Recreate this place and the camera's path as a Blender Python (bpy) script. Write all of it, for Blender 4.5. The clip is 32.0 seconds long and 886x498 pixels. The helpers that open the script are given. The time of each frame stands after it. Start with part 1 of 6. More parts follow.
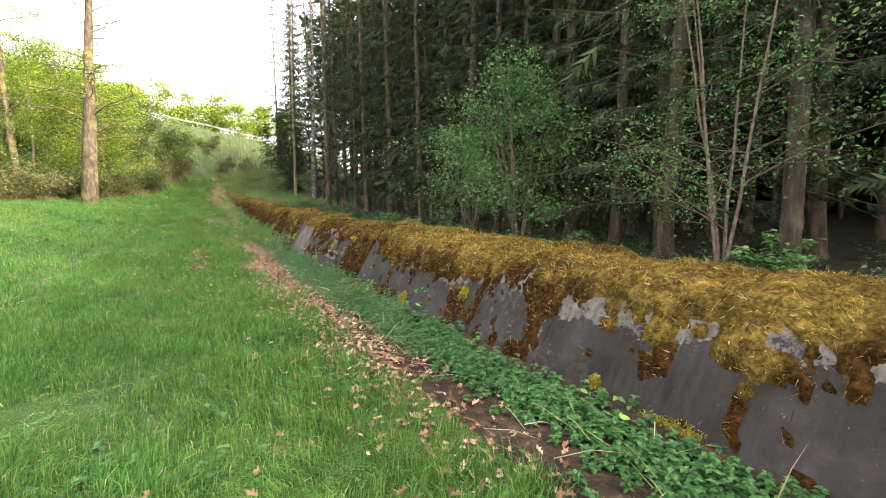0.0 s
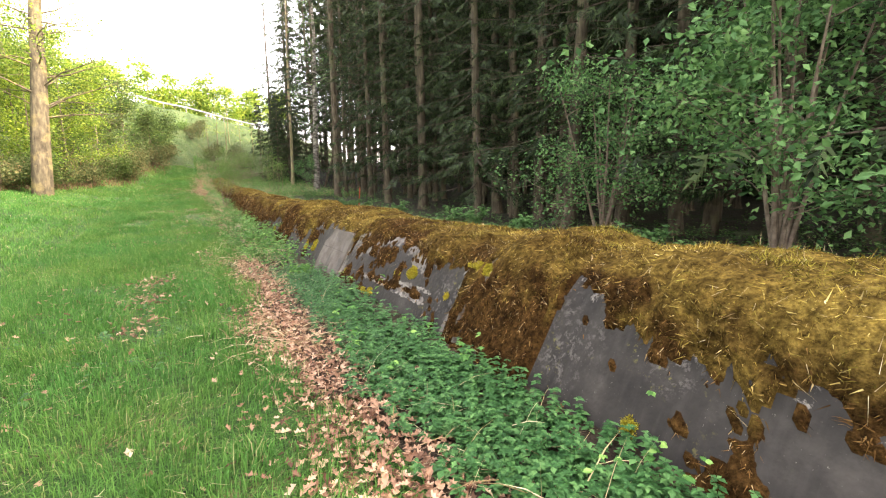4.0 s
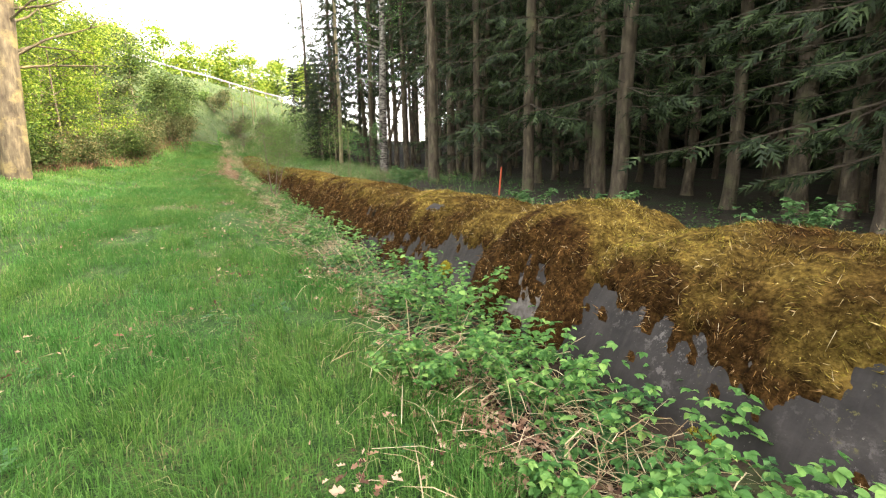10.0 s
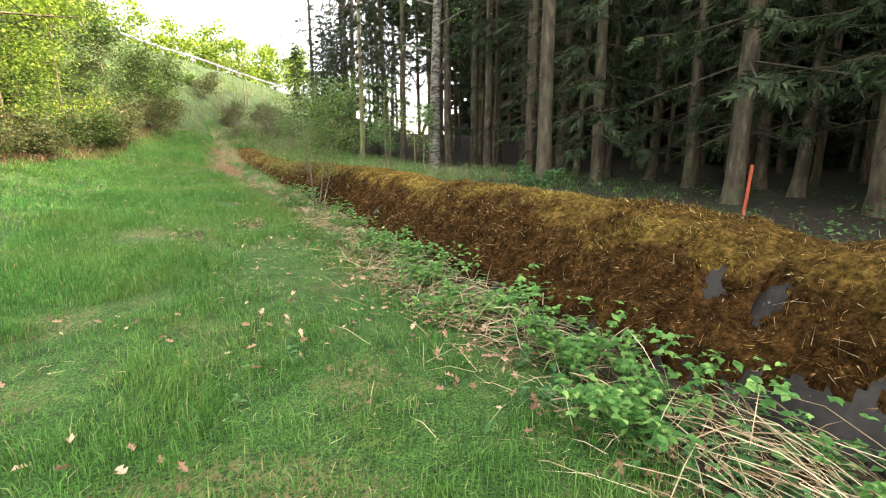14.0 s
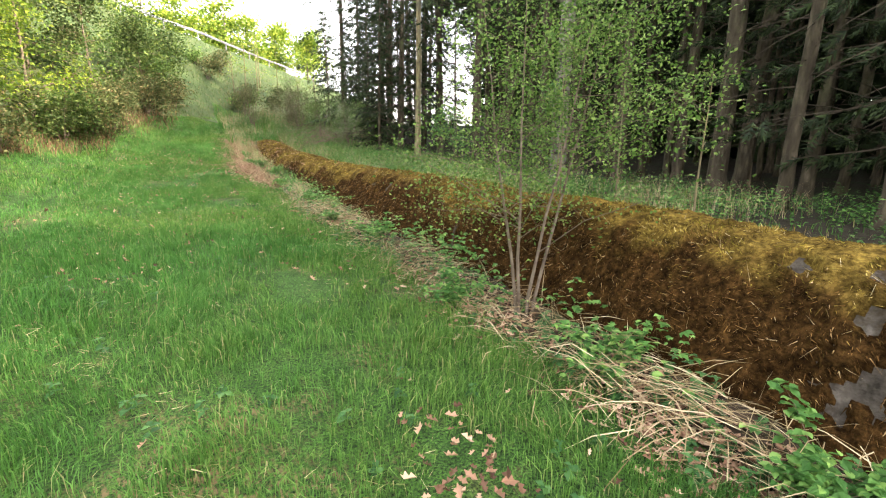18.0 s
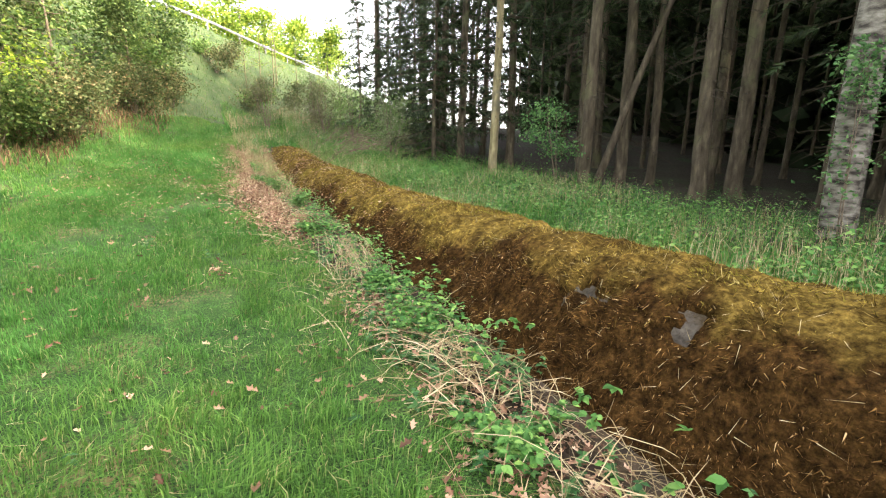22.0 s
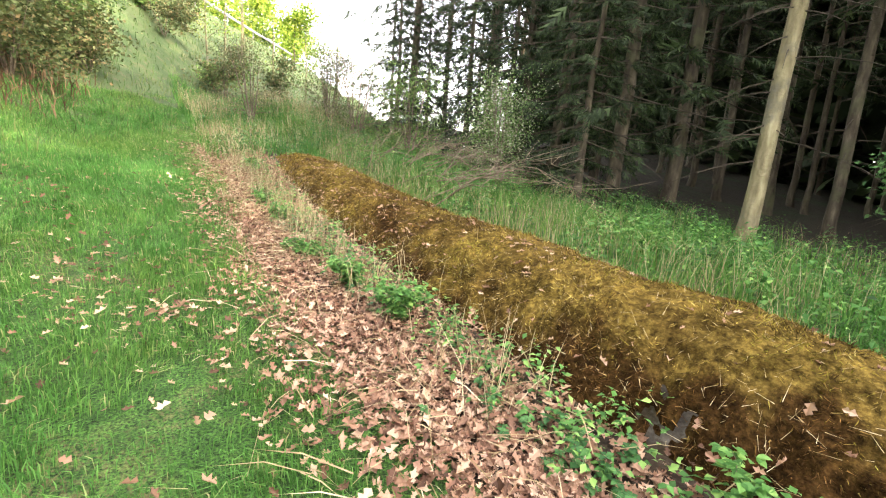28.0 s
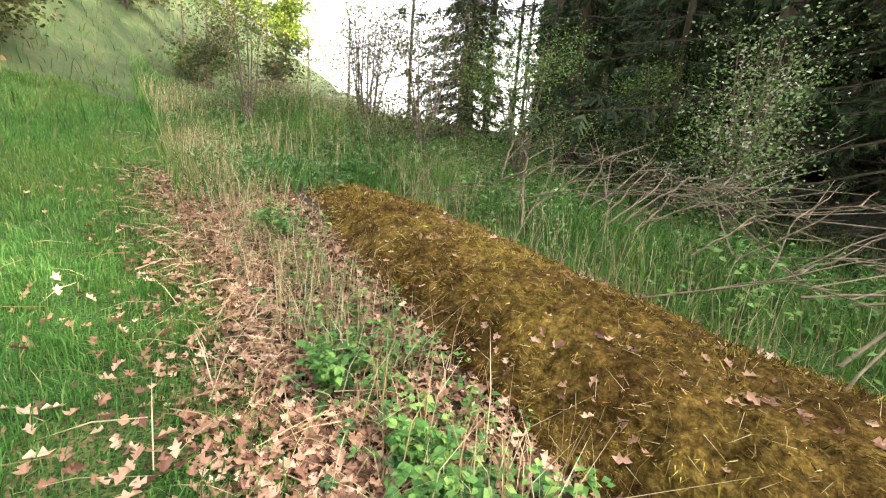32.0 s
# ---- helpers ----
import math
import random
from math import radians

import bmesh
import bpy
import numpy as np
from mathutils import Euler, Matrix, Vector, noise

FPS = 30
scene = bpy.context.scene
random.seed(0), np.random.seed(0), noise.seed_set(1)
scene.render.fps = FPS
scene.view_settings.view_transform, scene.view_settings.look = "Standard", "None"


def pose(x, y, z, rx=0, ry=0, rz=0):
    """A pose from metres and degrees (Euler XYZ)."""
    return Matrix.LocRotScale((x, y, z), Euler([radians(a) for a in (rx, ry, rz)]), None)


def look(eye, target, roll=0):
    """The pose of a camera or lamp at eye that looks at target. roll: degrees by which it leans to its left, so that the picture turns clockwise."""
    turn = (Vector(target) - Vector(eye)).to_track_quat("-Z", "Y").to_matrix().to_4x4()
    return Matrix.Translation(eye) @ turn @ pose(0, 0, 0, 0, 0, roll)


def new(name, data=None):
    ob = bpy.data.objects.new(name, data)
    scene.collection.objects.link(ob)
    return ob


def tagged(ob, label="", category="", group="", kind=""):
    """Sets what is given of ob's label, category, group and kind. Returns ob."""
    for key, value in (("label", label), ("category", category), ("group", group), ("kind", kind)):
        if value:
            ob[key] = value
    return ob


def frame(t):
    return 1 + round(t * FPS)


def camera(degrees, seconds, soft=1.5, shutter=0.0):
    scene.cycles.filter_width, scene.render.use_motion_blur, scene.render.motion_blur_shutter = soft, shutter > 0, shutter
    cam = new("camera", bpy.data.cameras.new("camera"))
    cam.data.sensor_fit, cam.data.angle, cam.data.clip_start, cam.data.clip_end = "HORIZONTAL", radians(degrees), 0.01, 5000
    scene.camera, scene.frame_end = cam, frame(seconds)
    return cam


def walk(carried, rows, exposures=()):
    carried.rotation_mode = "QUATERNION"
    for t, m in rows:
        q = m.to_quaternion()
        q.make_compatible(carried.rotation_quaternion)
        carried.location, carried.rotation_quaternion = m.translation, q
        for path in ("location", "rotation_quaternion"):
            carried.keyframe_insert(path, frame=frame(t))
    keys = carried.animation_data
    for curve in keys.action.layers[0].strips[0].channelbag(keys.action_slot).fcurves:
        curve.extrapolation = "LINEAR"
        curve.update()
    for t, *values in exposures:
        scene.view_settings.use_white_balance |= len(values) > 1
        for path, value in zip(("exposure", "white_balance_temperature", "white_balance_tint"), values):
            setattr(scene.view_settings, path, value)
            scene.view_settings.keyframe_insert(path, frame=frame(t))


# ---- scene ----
cam = camera(90, 32.0, soft=1.2)
# seconds, x, y, z, yaw, pitch, roll
ROWS = [
    (0, 0, 0, 1.5, -28.96, -7.15, -0.31),
    (0.5, -0.005, 0.67, 1.514, -28.37, -6.89, -0.23),
    (1, 0.029, 1.352, 1.436, -28.04, -6.94, -0.37),
    (1.5, -0.07, 2.107, 1.446, -27.73, -7.13, -0.49),
    (2, -0.074, 2.751, 1.457, -27.95, -7.28, -0.47),
    (2.5, -0.004, 3.449, 1.455, -28.55, -7.82, -0.6),
    (4.5, 0.588, 6.263, 1.339, -30.38, -8.72, -0.93),
    (5, 0.621, 7.017, 1.326, -30.34, -9.4, -1.71),
    (5.5, 0.625, 7.742, 1.297, -30.38, -9.53, -1.92),
    (6, 0.614, 8.535, 1.262, -30.51, -9.62, -1.52),
    (6.5, 0.533, 9.367, 1.301, -30.55, -9.5, -0.66),
    (7, 0.562, 10.082, 1.228, -30.12, -9.75, -0.73),
    (7.5, 0.499, 10.795, 1.214, -29.74, -10, -0.07),
    (8, 0.479, 11.546, 1.286, -28.92, -10.23, 0.22),
    (8.5, 0.458, 12.26, 1.28, -28.47, -10.54, 0.39),
    (9, 0.407, 12.974, 1.334, -27.73, -10.47, -0.24),
    (9.5, 0.385, 13.683, 1.291, -27.7, -10.64, -0.44),
    (10, 0.264, 14.469, 1.334, -27.72, -10.86, -0.89),
    (10.5, 0.33, 15.174, 1.324, -28.34, -10.5, -0.7),
    (11, 0.341, 15.892, 1.344, -28.78, -10.24, -0.87),
    (11.5, 0.315, 16.646, 1.361, -28.57, -9.78, -0.77),
    (12, 0.25, 17.448, 1.372, -28.35, -10.14, -0.64),
    (12.5, 0.107, 18.192, 1.393, -28.44, -10.58, -0.95),
    (13, 0.107, 18.961, 1.368, -28.74, -11.02, -1.04),
    (13.5, -0.013, 19.767, 1.36, -29.11, -11.31, -0.9),
    (15.5, -0.186, 23.105, 1.317, -30.85, -11.73, 1.35),
    (16, -0.238, 23.941, 1.364, -30.51, -11.97, 1.49),
    (16.5, -0.239, 24.727, 1.43, -30.68, -11.9, 1.7),
    (17, -0.293, 25.51, 1.51, -30.36, -12.29, 1.1),
    (17.5, -0.213, 26.242, 1.588, -29.89, -12.33, 0.71),
    (18, -0.159, 26.981, 1.656, -29.4, -12.48, 0.48),
    (18.5, -0.085, 27.716, 1.707, -29.07, -12.69, 0.62),
    (19, 0.053, 28.45, 1.723, -29.09, -13.05, 0.74),
    (19.5, 0.18, 29.186, 1.748, -28.89, -13.15, 0.88),
    (20, 0.356, 29.916, 1.755, -28.84, -13.2, 1.1),
    (20.5, 0.479, 30.692, 1.805, -28.64, -13.1, 0.96),
    (21, 0.628, 31.444, 1.817, -28.66, -13.16, 1.13),
    (21.5, 0.635, 32.2, 1.843, -28.2, -12.83, 0.91),
    (22, 0.662, 32.93, 1.929, -27.67, -12.14, 0.74),
    (22.5, 0.624, 33.603, 2.017, -27.73, -11.42, 1.17),
    (23, 0.544, 34.331, 2.076, -27.85, -10.77, 1.26),
    (23.5, 0.566, 35.093, 2.077, -28.41, -10.99, 1.13),
    (24, 0.519, 35.814, 2.084, -29.18, -10.89, 0.82),
    (24.5, 0.563, 36.553, 2.039, -29.92, -10.96, 0.67),
    (25, 0.558, 37.34, 2.018, -30.52, -10.92, 0.37),
    (25.5, 0.556, 38.087, 2.039, -31.15, -10.71, 0.18),
    (27.5, 0.41, 40.896, 2.159, -34.92, -10.49, 4.23),
    (28, 0.459, 41.506, 2.233, -34.76, -11.28, 4.38),
    (28.5, 0.585, 42.146, 2.238, -34.86, -11.86, 4.78),
    (29, 0.601, 42.872, 2.259, -35.07, -11.62, 5.1),
    (29.5, 0.721, 43.521, 2.288, -35.09, -11.22, 5.02),
    (30, 0.833, 44.184, 2.368, -35.1, -11.15, 4.74),
    (30.5, 0.818, 44.862, 2.492, -35.31, -11.11, 4.55),
    (31, 0.953, 45.449, 2.499, -35.54, -10.88, 4.63),
    (31.5, 1.008, 46.103, 2.502, -36.33, -11.27, 4.64),
    (32, 1.178, 46.616, 2.537, -36.5, -11.5, 4.32),
]


def view(x, y, z, yaw, pitch, roll):
    turn = Euler((0, 0, radians(yaw))).to_matrix() @ Euler((radians(90 + pitch), 0, 0)).to_matrix() @ Euler((0, 0, radians(roll))).to_matrix()
    return Matrix.Translation((x, y, z)) @ turn.to_4x4()


walk(cam, [(t, view(*p)) for t, *p in ROWS], exposures=[(0, 3.0, 7500, 18), (6, 3.55, 7600, 18), (8, 3.5, 7600, 18), (13, 3.25, 7400, 14), (16.5, 3.5, 7500, 17), (18.5, 3.25, 7400, 14), (20, 3.3, 7400, 13), (22, 3.5, 7300, 14), (25, 3.2, 7200, 16), (28, 3.78, 7300, 17), (32, 3.4, 7300, 18)])

# ---- world and sun ----
SUN_AZ, SUN_EL = radians(139), radians(38)
world = bpy.data.worlds.new("sky")
scene.world = world
world.use_nodes = True
wn = world.node_tree
sky = wn.nodes.new("ShaderNodeTexSky")
sky.sky_type, sky.sun_disc = "NISHITA", False
sky.sun_elevation, sky.sun_rotation = SUN_EL, SUN_AZ
sky.air_density, sky.dust_density, sky.ozone_density = 1.0, 3.0, 1.0
wn.nodes["Background"].inputs["Strength"].default_value = 0.15
haze = wn.nodes.new("ShaderNodeHueSaturation")
haze.inputs["Saturation"].default_value = 0.4
wn.links.new(sky.outputs[0], haze.inputs["Color"])
wn.links.new(haze.outputs[0], wn.nodes["Background"].inputs["Color"])
sun = new("sun", bpy.data.lights.new("sun", "SUN"))
sun.data.energy, sun.data.angle, sun.data.color = 1.5, radians(1.5), (1.0, 0.93, 0.8)
to_sun = Vector((math.sin(SUN_AZ) * math.cos(SUN_EL), math.cos(SUN_AZ) * math.cos(SUN_EL), math.sin(SUN_EL)))
sun.matrix_world = look(to_sun * 60, (0, 0, 0))

rng = np.random.default_rng(7)


# ---- materials ----
def material(name, rough=0.9, bump=0.0, bump_scale=40.0):
    m = bpy.data.materials.new(name)
    m.use_nodes = True
    nt = m.node_tree
    b = nt.nodes["Principled BSDF"]
    b.inputs["Roughness"].default_value = rough
    b.inputs["Specular IOR Level"].default_value = 0.25
    if bump:
        geo = nt.nodes.new("ShaderNodeNewGeometry")
        n = nt.nodes.new("ShaderNodeTexNoise")
        n.inputs["Scale"].default_value, n.inputs["Detail"].default_value = bump_scale, 6
        nt.links.new(geo.outputs["Position"], n.inputs["Vector"])
        bp = nt.nodes.new("ShaderNodeBump")
        bp.inputs["Strength"].default_value, bp.inputs["Distance"].default_value = bump, 0.02
        nt.links.new(n.outputs["Fac"], bp.inputs["Height"])
        nt.links.new(bp.outputs["Normal"], b.inputs["Normal"])
    return m, nt, b


def ramp(nt, stops, source):
    r = nt.nodes.new("ShaderNodeValToRGB")
    e = r.color_ramp.elements
    while len(e) < len(stops):
        e.new(0.5)
    for k, (p, c) in enumerate(stops):
        e[k].position, e[k].color = p, (*c, 1)
    nt.links.new(source, r.inputs["Fac"])
    return r.outputs["Color"]


def noise_at(nt, scale, detail=4.0, stretch=None, rough=0.55):
    geo = nt.nodes.new("ShaderNodeNewGeometry")
    n = nt.nodes.new("ShaderNodeTexNoise")
    n.inputs["Scale"].default_value, n.inputs["Detail"].default_value, n.inputs["Roughness"].default_value = scale, detail, rough
    src = geo.outputs["Position"]
    if stretch:
        mp = nt.nodes.new("ShaderNodeMapping")
        mp.inputs["Scale"].default_value = stretch
        nt.links.new(src, mp.inputs["Vector"])
        src = mp.outputs["Vector"]
    nt.links.new(src, n.inputs["Vector"])
    return n.outputs["Fac"]


def blend(nt, fac, a, b, mode="MIX"):
    m = nt.nodes.new("ShaderNodeMix")
    m.data_type, m.blend_type = "RGBA", mode
    for sock, v in ((m.inputs[0], fac), (m.inputs[6], a), (m.inputs[7], b)):
        if isinstance(v, (int, float)):
            sock.default_value = v
        elif isinstance(v, tuple):
            sock.default_value = (*v, 1)
        else:
            nt.links.new(v, sock)
    return m.outputs[2]


def foliage_mat(name, stops, patch=None, patch_scale=0.5, through_light=0.35, rough=0.6, gloss=0.2):
    """Leaves, blades or strands: each piece its own tone, with broad patches of another tone, partly translucent."""
    m, nt, b = material(name, rough)
    b.inputs["Specular IOR Level"].default_value = gloss
    geo = nt.nodes.new("ShaderNodeNewGeometry")
    col = ramp(nt, stops, geo.outputs["Random Per Island"])
    if patch:
        r = ramp(nt, [(0.42, (0, 0, 0)), (0.62, (1, 1, 1))], noise_at(nt, patch_scale, 3))
        col = blend(nt, r, col, ramp(nt, patch, geo.outputs["Random Per Island"]))
    nt.links.new(col, b.inputs["Base Color"])
    if through_light:
        tr = nt.nodes.new("ShaderNodeBsdfTranslucent")
        nt.links.new(col, tr.inputs["Color"])
        mx = nt.nodes.new("ShaderNodeMixShader")
        mx.inputs[0].default_value = through_light
        nt.links.new(b.outputs[0], mx.inputs[1])
        nt.links.new(tr.outputs[0], mx.inputs[2])
        nt.links.new(mx.outputs[0], nt.nodes["Material Output"].inputs["Surface"])
    return m


GRASS = foliage_mat("grass_blades", [(0, (0.03, 0.1, 0.018)), (0.5, (0.062, 0.2, 0.042)), (0.92, (0.12, 0.3, 0.068)), (0.97, (0.25, 0.3, 0.12)), (1, (0.4, 0.35, 0.19))],
                    [(0, (0.045, 0.12, 0.022)), (0.6, (0.11, 0.245, 0.05)), (0.93, (0.18, 0.32, 0.075)), (1, (0.4, 0.34, 0.18))], 0.45, 0.45)
STRAW = foliage_mat("dry_straw", [(0, (0.17, 0.12, 0.055)), (0.6, (0.39, 0.31, 0.18)), (1, (0.56, 0.48, 0.32))], through_light=0.15)
LITTER = foliage_mat("dead_oak_leaves", [(0, (0.07, 0.036, 0.022)), (0.35, (0.23, 0.125, 0.08)), (0.75, (0.4, 0.25, 0.17)), (1, (0.55, 0.4, 0.29))], through_light=0.12)
BRACKEN = foliage_mat("dead_bracken", [(0, (0.06, 0.036, 0.02)), (0.6, (0.15, 0.09, 0.05)), (1, (0.27, 0.19, 0.11))], through_light=0.15)
NETTLE = foliage_mat("nettle_leaves", [(0, (0.022, 0.08, 0.024)), (0.6, (0.048, 0.145, 0.045)), (1, (0.1, 0.23, 0.075))], through_light=0.25, rough=0.5)
BRAMBLE = foliage_mat("bramble_leaves", [(0, (0.04, 0.13, 0.03)), (0.6, (0.095, 0.245, 0.06)), (0.9, (0.19, 0.36, 0.095)), (1, (0.27, 0.45, 0.12))], through_light=0.35, rough=0.5)
SPRUCE = foliage_mat("spruce_needles", [(0, (0.009, 0.016, 0.007)), (0.6, (0.022, 0.04, 0.014)), (1, (0.06, 0.09, 0.034))], through_light=0.1, rough=0.7)
SHRUB = foliage_mat("shrub_leaves", [(0, (0.036, 0.1, 0.034)), (0.6, (0.085, 0.195, 0.064)), (1, (0.16, 0.3, 0.105))], through_light=0.3)
UNDERGROWTH = foliage_mat("undergrowth_leaves", [(0, (0.025, 0.065, 0.02)), (0.6, (0.06, 0.135, 0.04)), (1, (0.13, 0.23, 0.075))], through_light=0.3)
SPRING = foliage_mat("spring_leaves", [(0, (0.08, 0.15, 0.015)), (0.6, (0.21, 0.31, 0.035)), (1, (0.4, 0.46, 0.07))], [(0, (0.05, 0.11, 0.015)), (0.6, (0.13, 0.22, 0.035)), (1, (0.27, 0.33, 0.06))], 0.35, 0.5)
WILLOW = foliage_mat("willow_leaves", [(0, (0.05, 0.115, 0.022)), (0.6, (0.115, 0.21, 0.048)), (1, (0.23, 0.33, 0.095))], through_light=0.35)
OLIVE = foliage_mat("olive_scrub", [(0, (0.04, 0.06, 0.02)), (0.55, (0.085, 0.115, 0.038)), (0.85, (0.15, 0.145, 0.06)), (1, (0.25, 0.17, 0.09))], through_light=0.3)
# Deeper greens, with the shade on the slope put into the leaf colour.
SHADY = foliage_mat("shade_painted_leaves", [(0, (0.035, 0.075, 0.018)), (0.6, (0.08, 0.145, 0.035)), (1, (0.18, 0.24, 0.06))], [(0, (0.03, 0.055, 0.018)), (0.6, (0.07, 0.11, 0.032)), (1, (0.15, 0.17, 0.06))], 0.5, 0.4)
BLOSSOM = foliage_mat("pale_blossom_leaves", [(0, (0.07, 0.15, 0.04)), (0.7, (0.19, 0.3, 0.1)), (0.8, (0.32, 0.33, 0.2)), (1, (0.52, 0.5, 0.42))], through_light=0.3)
BANK_GRASS = foliage_mat("bank_grass_blades", [(0, (0.035, 0.08, 0.02)), (0.6, (0.075, 0.145, 0.04)), (1, (0.16, 0.19, 0.075))], through_light=0.3)


def moss_material():
    """Moss strands: golden where the tone is 0, rusty brown where it is 1, each strand its own shade."""
    m, nt, b = material("moss_strands", 0.9)
    b.inputs["Specular IOR Level"].default_value = 0.03
    geo, tone = nt.nodes.new("ShaderNodeNewGeometry"), nt.nodes.new("ShaderNodeAttribute")
    tone.attribute_name = "tone"
    rnd = geo.outputs["Random Per Island"]
    gold = ramp(nt, [(0, (0.04, 0.027, 0.008)), (0.3, (0.14, 0.1, 0.024)), (0.65, (0.26, 0.2, 0.048)), (0.92, (0.42, 0.34, 0.1)), (1, (0.6, 0.5, 0.28))], rnd)
    olive = ramp(nt, [(0, (0.04, 0.034, 0.009)), (0.4, (0.115, 0.1, 0.018)), (0.75, (0.21, 0.195, 0.034)), (1, (0.37, 0.34, 0.08))], rnd)
    rust = ramp(nt, [(0, (0.017, 0.009, 0.004)), (0.4, (0.054, 0.028, 0.01)), (0.75, (0.108, 0.058, 0.02)), (0.93, (0.2, 0.118, 0.046)), (1, (0.42, 0.31, 0.18))], rnd)
    gold = blend(nt, ramp(nt, [(0.44, (0, 0, 0)), (0.58, (1, 1, 1))], noise_at(nt, 1.9, 5)), gold, olive)
    col = blend(nt, tone.outputs["Fac"], gold, rust)
    col = blend(nt, 1.0, col, ramp(nt, [(0.34, (0.42, 0.38, 0.36)), (0.5, (1.0, 0.98, 0.95)), (0.66, (1.75, 1.7, 1.55))], noise_at(nt, 7, 8, None, 0.72)), "MULTIPLY")
    nt.links.new(col, b.inputs["Base Color"])
    return m


def moss_bed_material():
    m, nt, b = material("moss_bed", 0.95, 1.0, 60)
    b.inputs["Specular IOR Level"].default_value = 0.03
    tone = nt.nodes.new("ShaderNodeAttribute")
    tone.attribute_name = "tone"
    grain = noise_at(nt, 26, 7, None, 0.7)
    gold = ramp(nt, [(0.34, (0.04, 0.026, 0.008)), (0.5, (0.115, 0.08, 0.02)), (0.66, (0.21, 0.155, 0.04))], grain)
    rust = ramp(nt, [(0.34, (0.009, 0.005, 0.002)), (0.5, (0.032, 0.017, 0.006)), (0.68, (0.07, 0.037, 0.013))], grain)
    col = blend(nt, tone.outputs["Fac"], gold, rust)
    nt.links.new(blend(nt, 1.0, col, ramp(nt, [(0.34, (0.42, 0.38, 0.36)), (0.5, (1.0, 0.98, 0.95)), (0.66, (1.75, 1.7, 1.55))], noise_at(nt, 7, 8, None, 0.72)), "MULTIPLY"), b.inputs["Base Color"])
    return m


MOSS, MOSS_BED = moss_material(), moss_bed_material()
YELLOW_MOSS = foliage_mat("yellow_moss_strands", [(0, (0.12, 0.1, 0.012)), (0.6, (0.32, 0.28, 0.03)), (1, (0.5, 0.44, 0.07))], through_light=0.15, rough=0.9, gloss=0.03)


def plain(name, stops, scale, rough=0.9, bump=0.5, bump_scale=30, stretch=None, extra=None):
    m, nt, b = material(name, rough, bump, bump_scale)
    col = ramp(nt, stops, noise_at(nt, scale, 6, stretch))
    if extra:
        sc, lo, hi, tone = extra
        col = blend(nt, ramp(nt, [(lo, (0, 0, 0)), (hi, (1, 1, 1))], noise_at(nt, sc, 8, None, 0.65)), col, tone)
    nt.links.new(col, b.inputs["Base Color"])
    return m


def turf(name):
    """Turf between the blades: dark gaps, green moss and bits of straw, finely mixed."""
    m, nt, b = material(name, 0.95, 1.0, 90)
    base = ramp(nt, [(0.3, (0.022, 0.065, 0.013)), (0.55, (0.045, 0.12, 0.024)), (0.75, (0.085, 0.13, 0.038))], noise_at(nt, 6.0, 6))
    fine = ramp(nt, [(0.36, (0.12, 0.12, 0.1)), (0.5, (0.8, 0.8, 0.8)), (0.62, (1.7, 1.6, 1.3))], noise_at(nt, 75, 4, None, 0.7))
    col = blend(nt, 1.0, base, fine, "MULTIPLY")
    dry = blend(nt, 1.0, ramp(nt, [(0.52, (0, 0, 0)), (0.68, (1, 1, 1))], noise_at(nt, 1.1, 5)), ramp(nt, [(0.48, (0, 0, 0)), (0.58, (1, 1, 1))], noise_at(nt, 45, 4, (1, 0.5, 1), 0.7)), "MULTIPLY")
    nt.links.new(blend(nt, dry, col, (0.2, 0.14, 0.075)), b.inputs["Base Color"])
    return m


SOIL = turf("meadow_soil")
VERGE_SOIL = plain("verge_soil", [(0.3, (0.016, 0.011, 0.007)), (0.55, (0.042, 0.029, 0.018)), (0.75, (0.09, 0.062, 0.038))], 8.0, bump=1.0, extra=(1.6, 0.55, 0.68, (0.05, 0.08, 0.025)))
BARK = plain("spruce_bark", [(0.3, (0.03, 0.023, 0.015)), (0.55, (0.075, 0.061, 0.041)), (0.75, (0.15, 0.126, 0.088))], 9, bump=1.0, bump_scale=25, stretch=(1, 1, 0.25), extra=(1.3, 0.55, 0.7, (0.085, 0.09, 0.045)))
# Pale bark; on the edge spruce its yellow stands in for sunlight.
PALE_BARK = plain("pale_yellow_bark", [(0.3, (0.11, 0.09, 0.05)), (0.55, (0.21, 0.18, 0.1)), (0.75, (0.32, 0.285, 0.17))], 9, bump=1.0, bump_scale=25, stretch=(1, 1, 0.25), extra=(1.7, 0.48, 0.64, (0.13, 0.12, 0.085)))
# Yellow mottling puts patchy sunlight into the oak's bark colour.
OAK_BARK = plain("grey_oak_bark", [(0.3, (0.035, 0.028, 0.018)), (0.55, (0.09, 0.074, 0.047)), (0.75, (0.18, 0.15, 0.092))], 7, bump=1.0, bump_scale=20, stretch=(1, 1, 0.3), extra=(1.1, 0.5, 0.62, (0.19, 0.155, 0.07)))
DEADWOOD = plain("dead_wood", [(0.3, (0.03, 0.023, 0.016)), (0.7, (0.075, 0.06, 0.043))], 12)
TWIG = plain("twig_bark", [(0.3, (0.08, 0.06, 0.045)), (0.7, (0.2, 0.16, 0.12))], 12)
BRUSH = plain("dry_brushwood", [(0.3, (0.09, 0.07, 0.048)), (0.7, (0.22, 0.18, 0.12))], 12)
CONCRETE = plain("old_concrete", [(0.3, (0.066, 0.057, 0.047)), (0.55, (0.105, 0.092, 0.077)), (0.75, (0.155, 0.14, 0.12))], 4, bump=0.5, bump_scale=45, extra=(2.5, 0.56, 0.66, (0.07, 0.064, 0.057)))
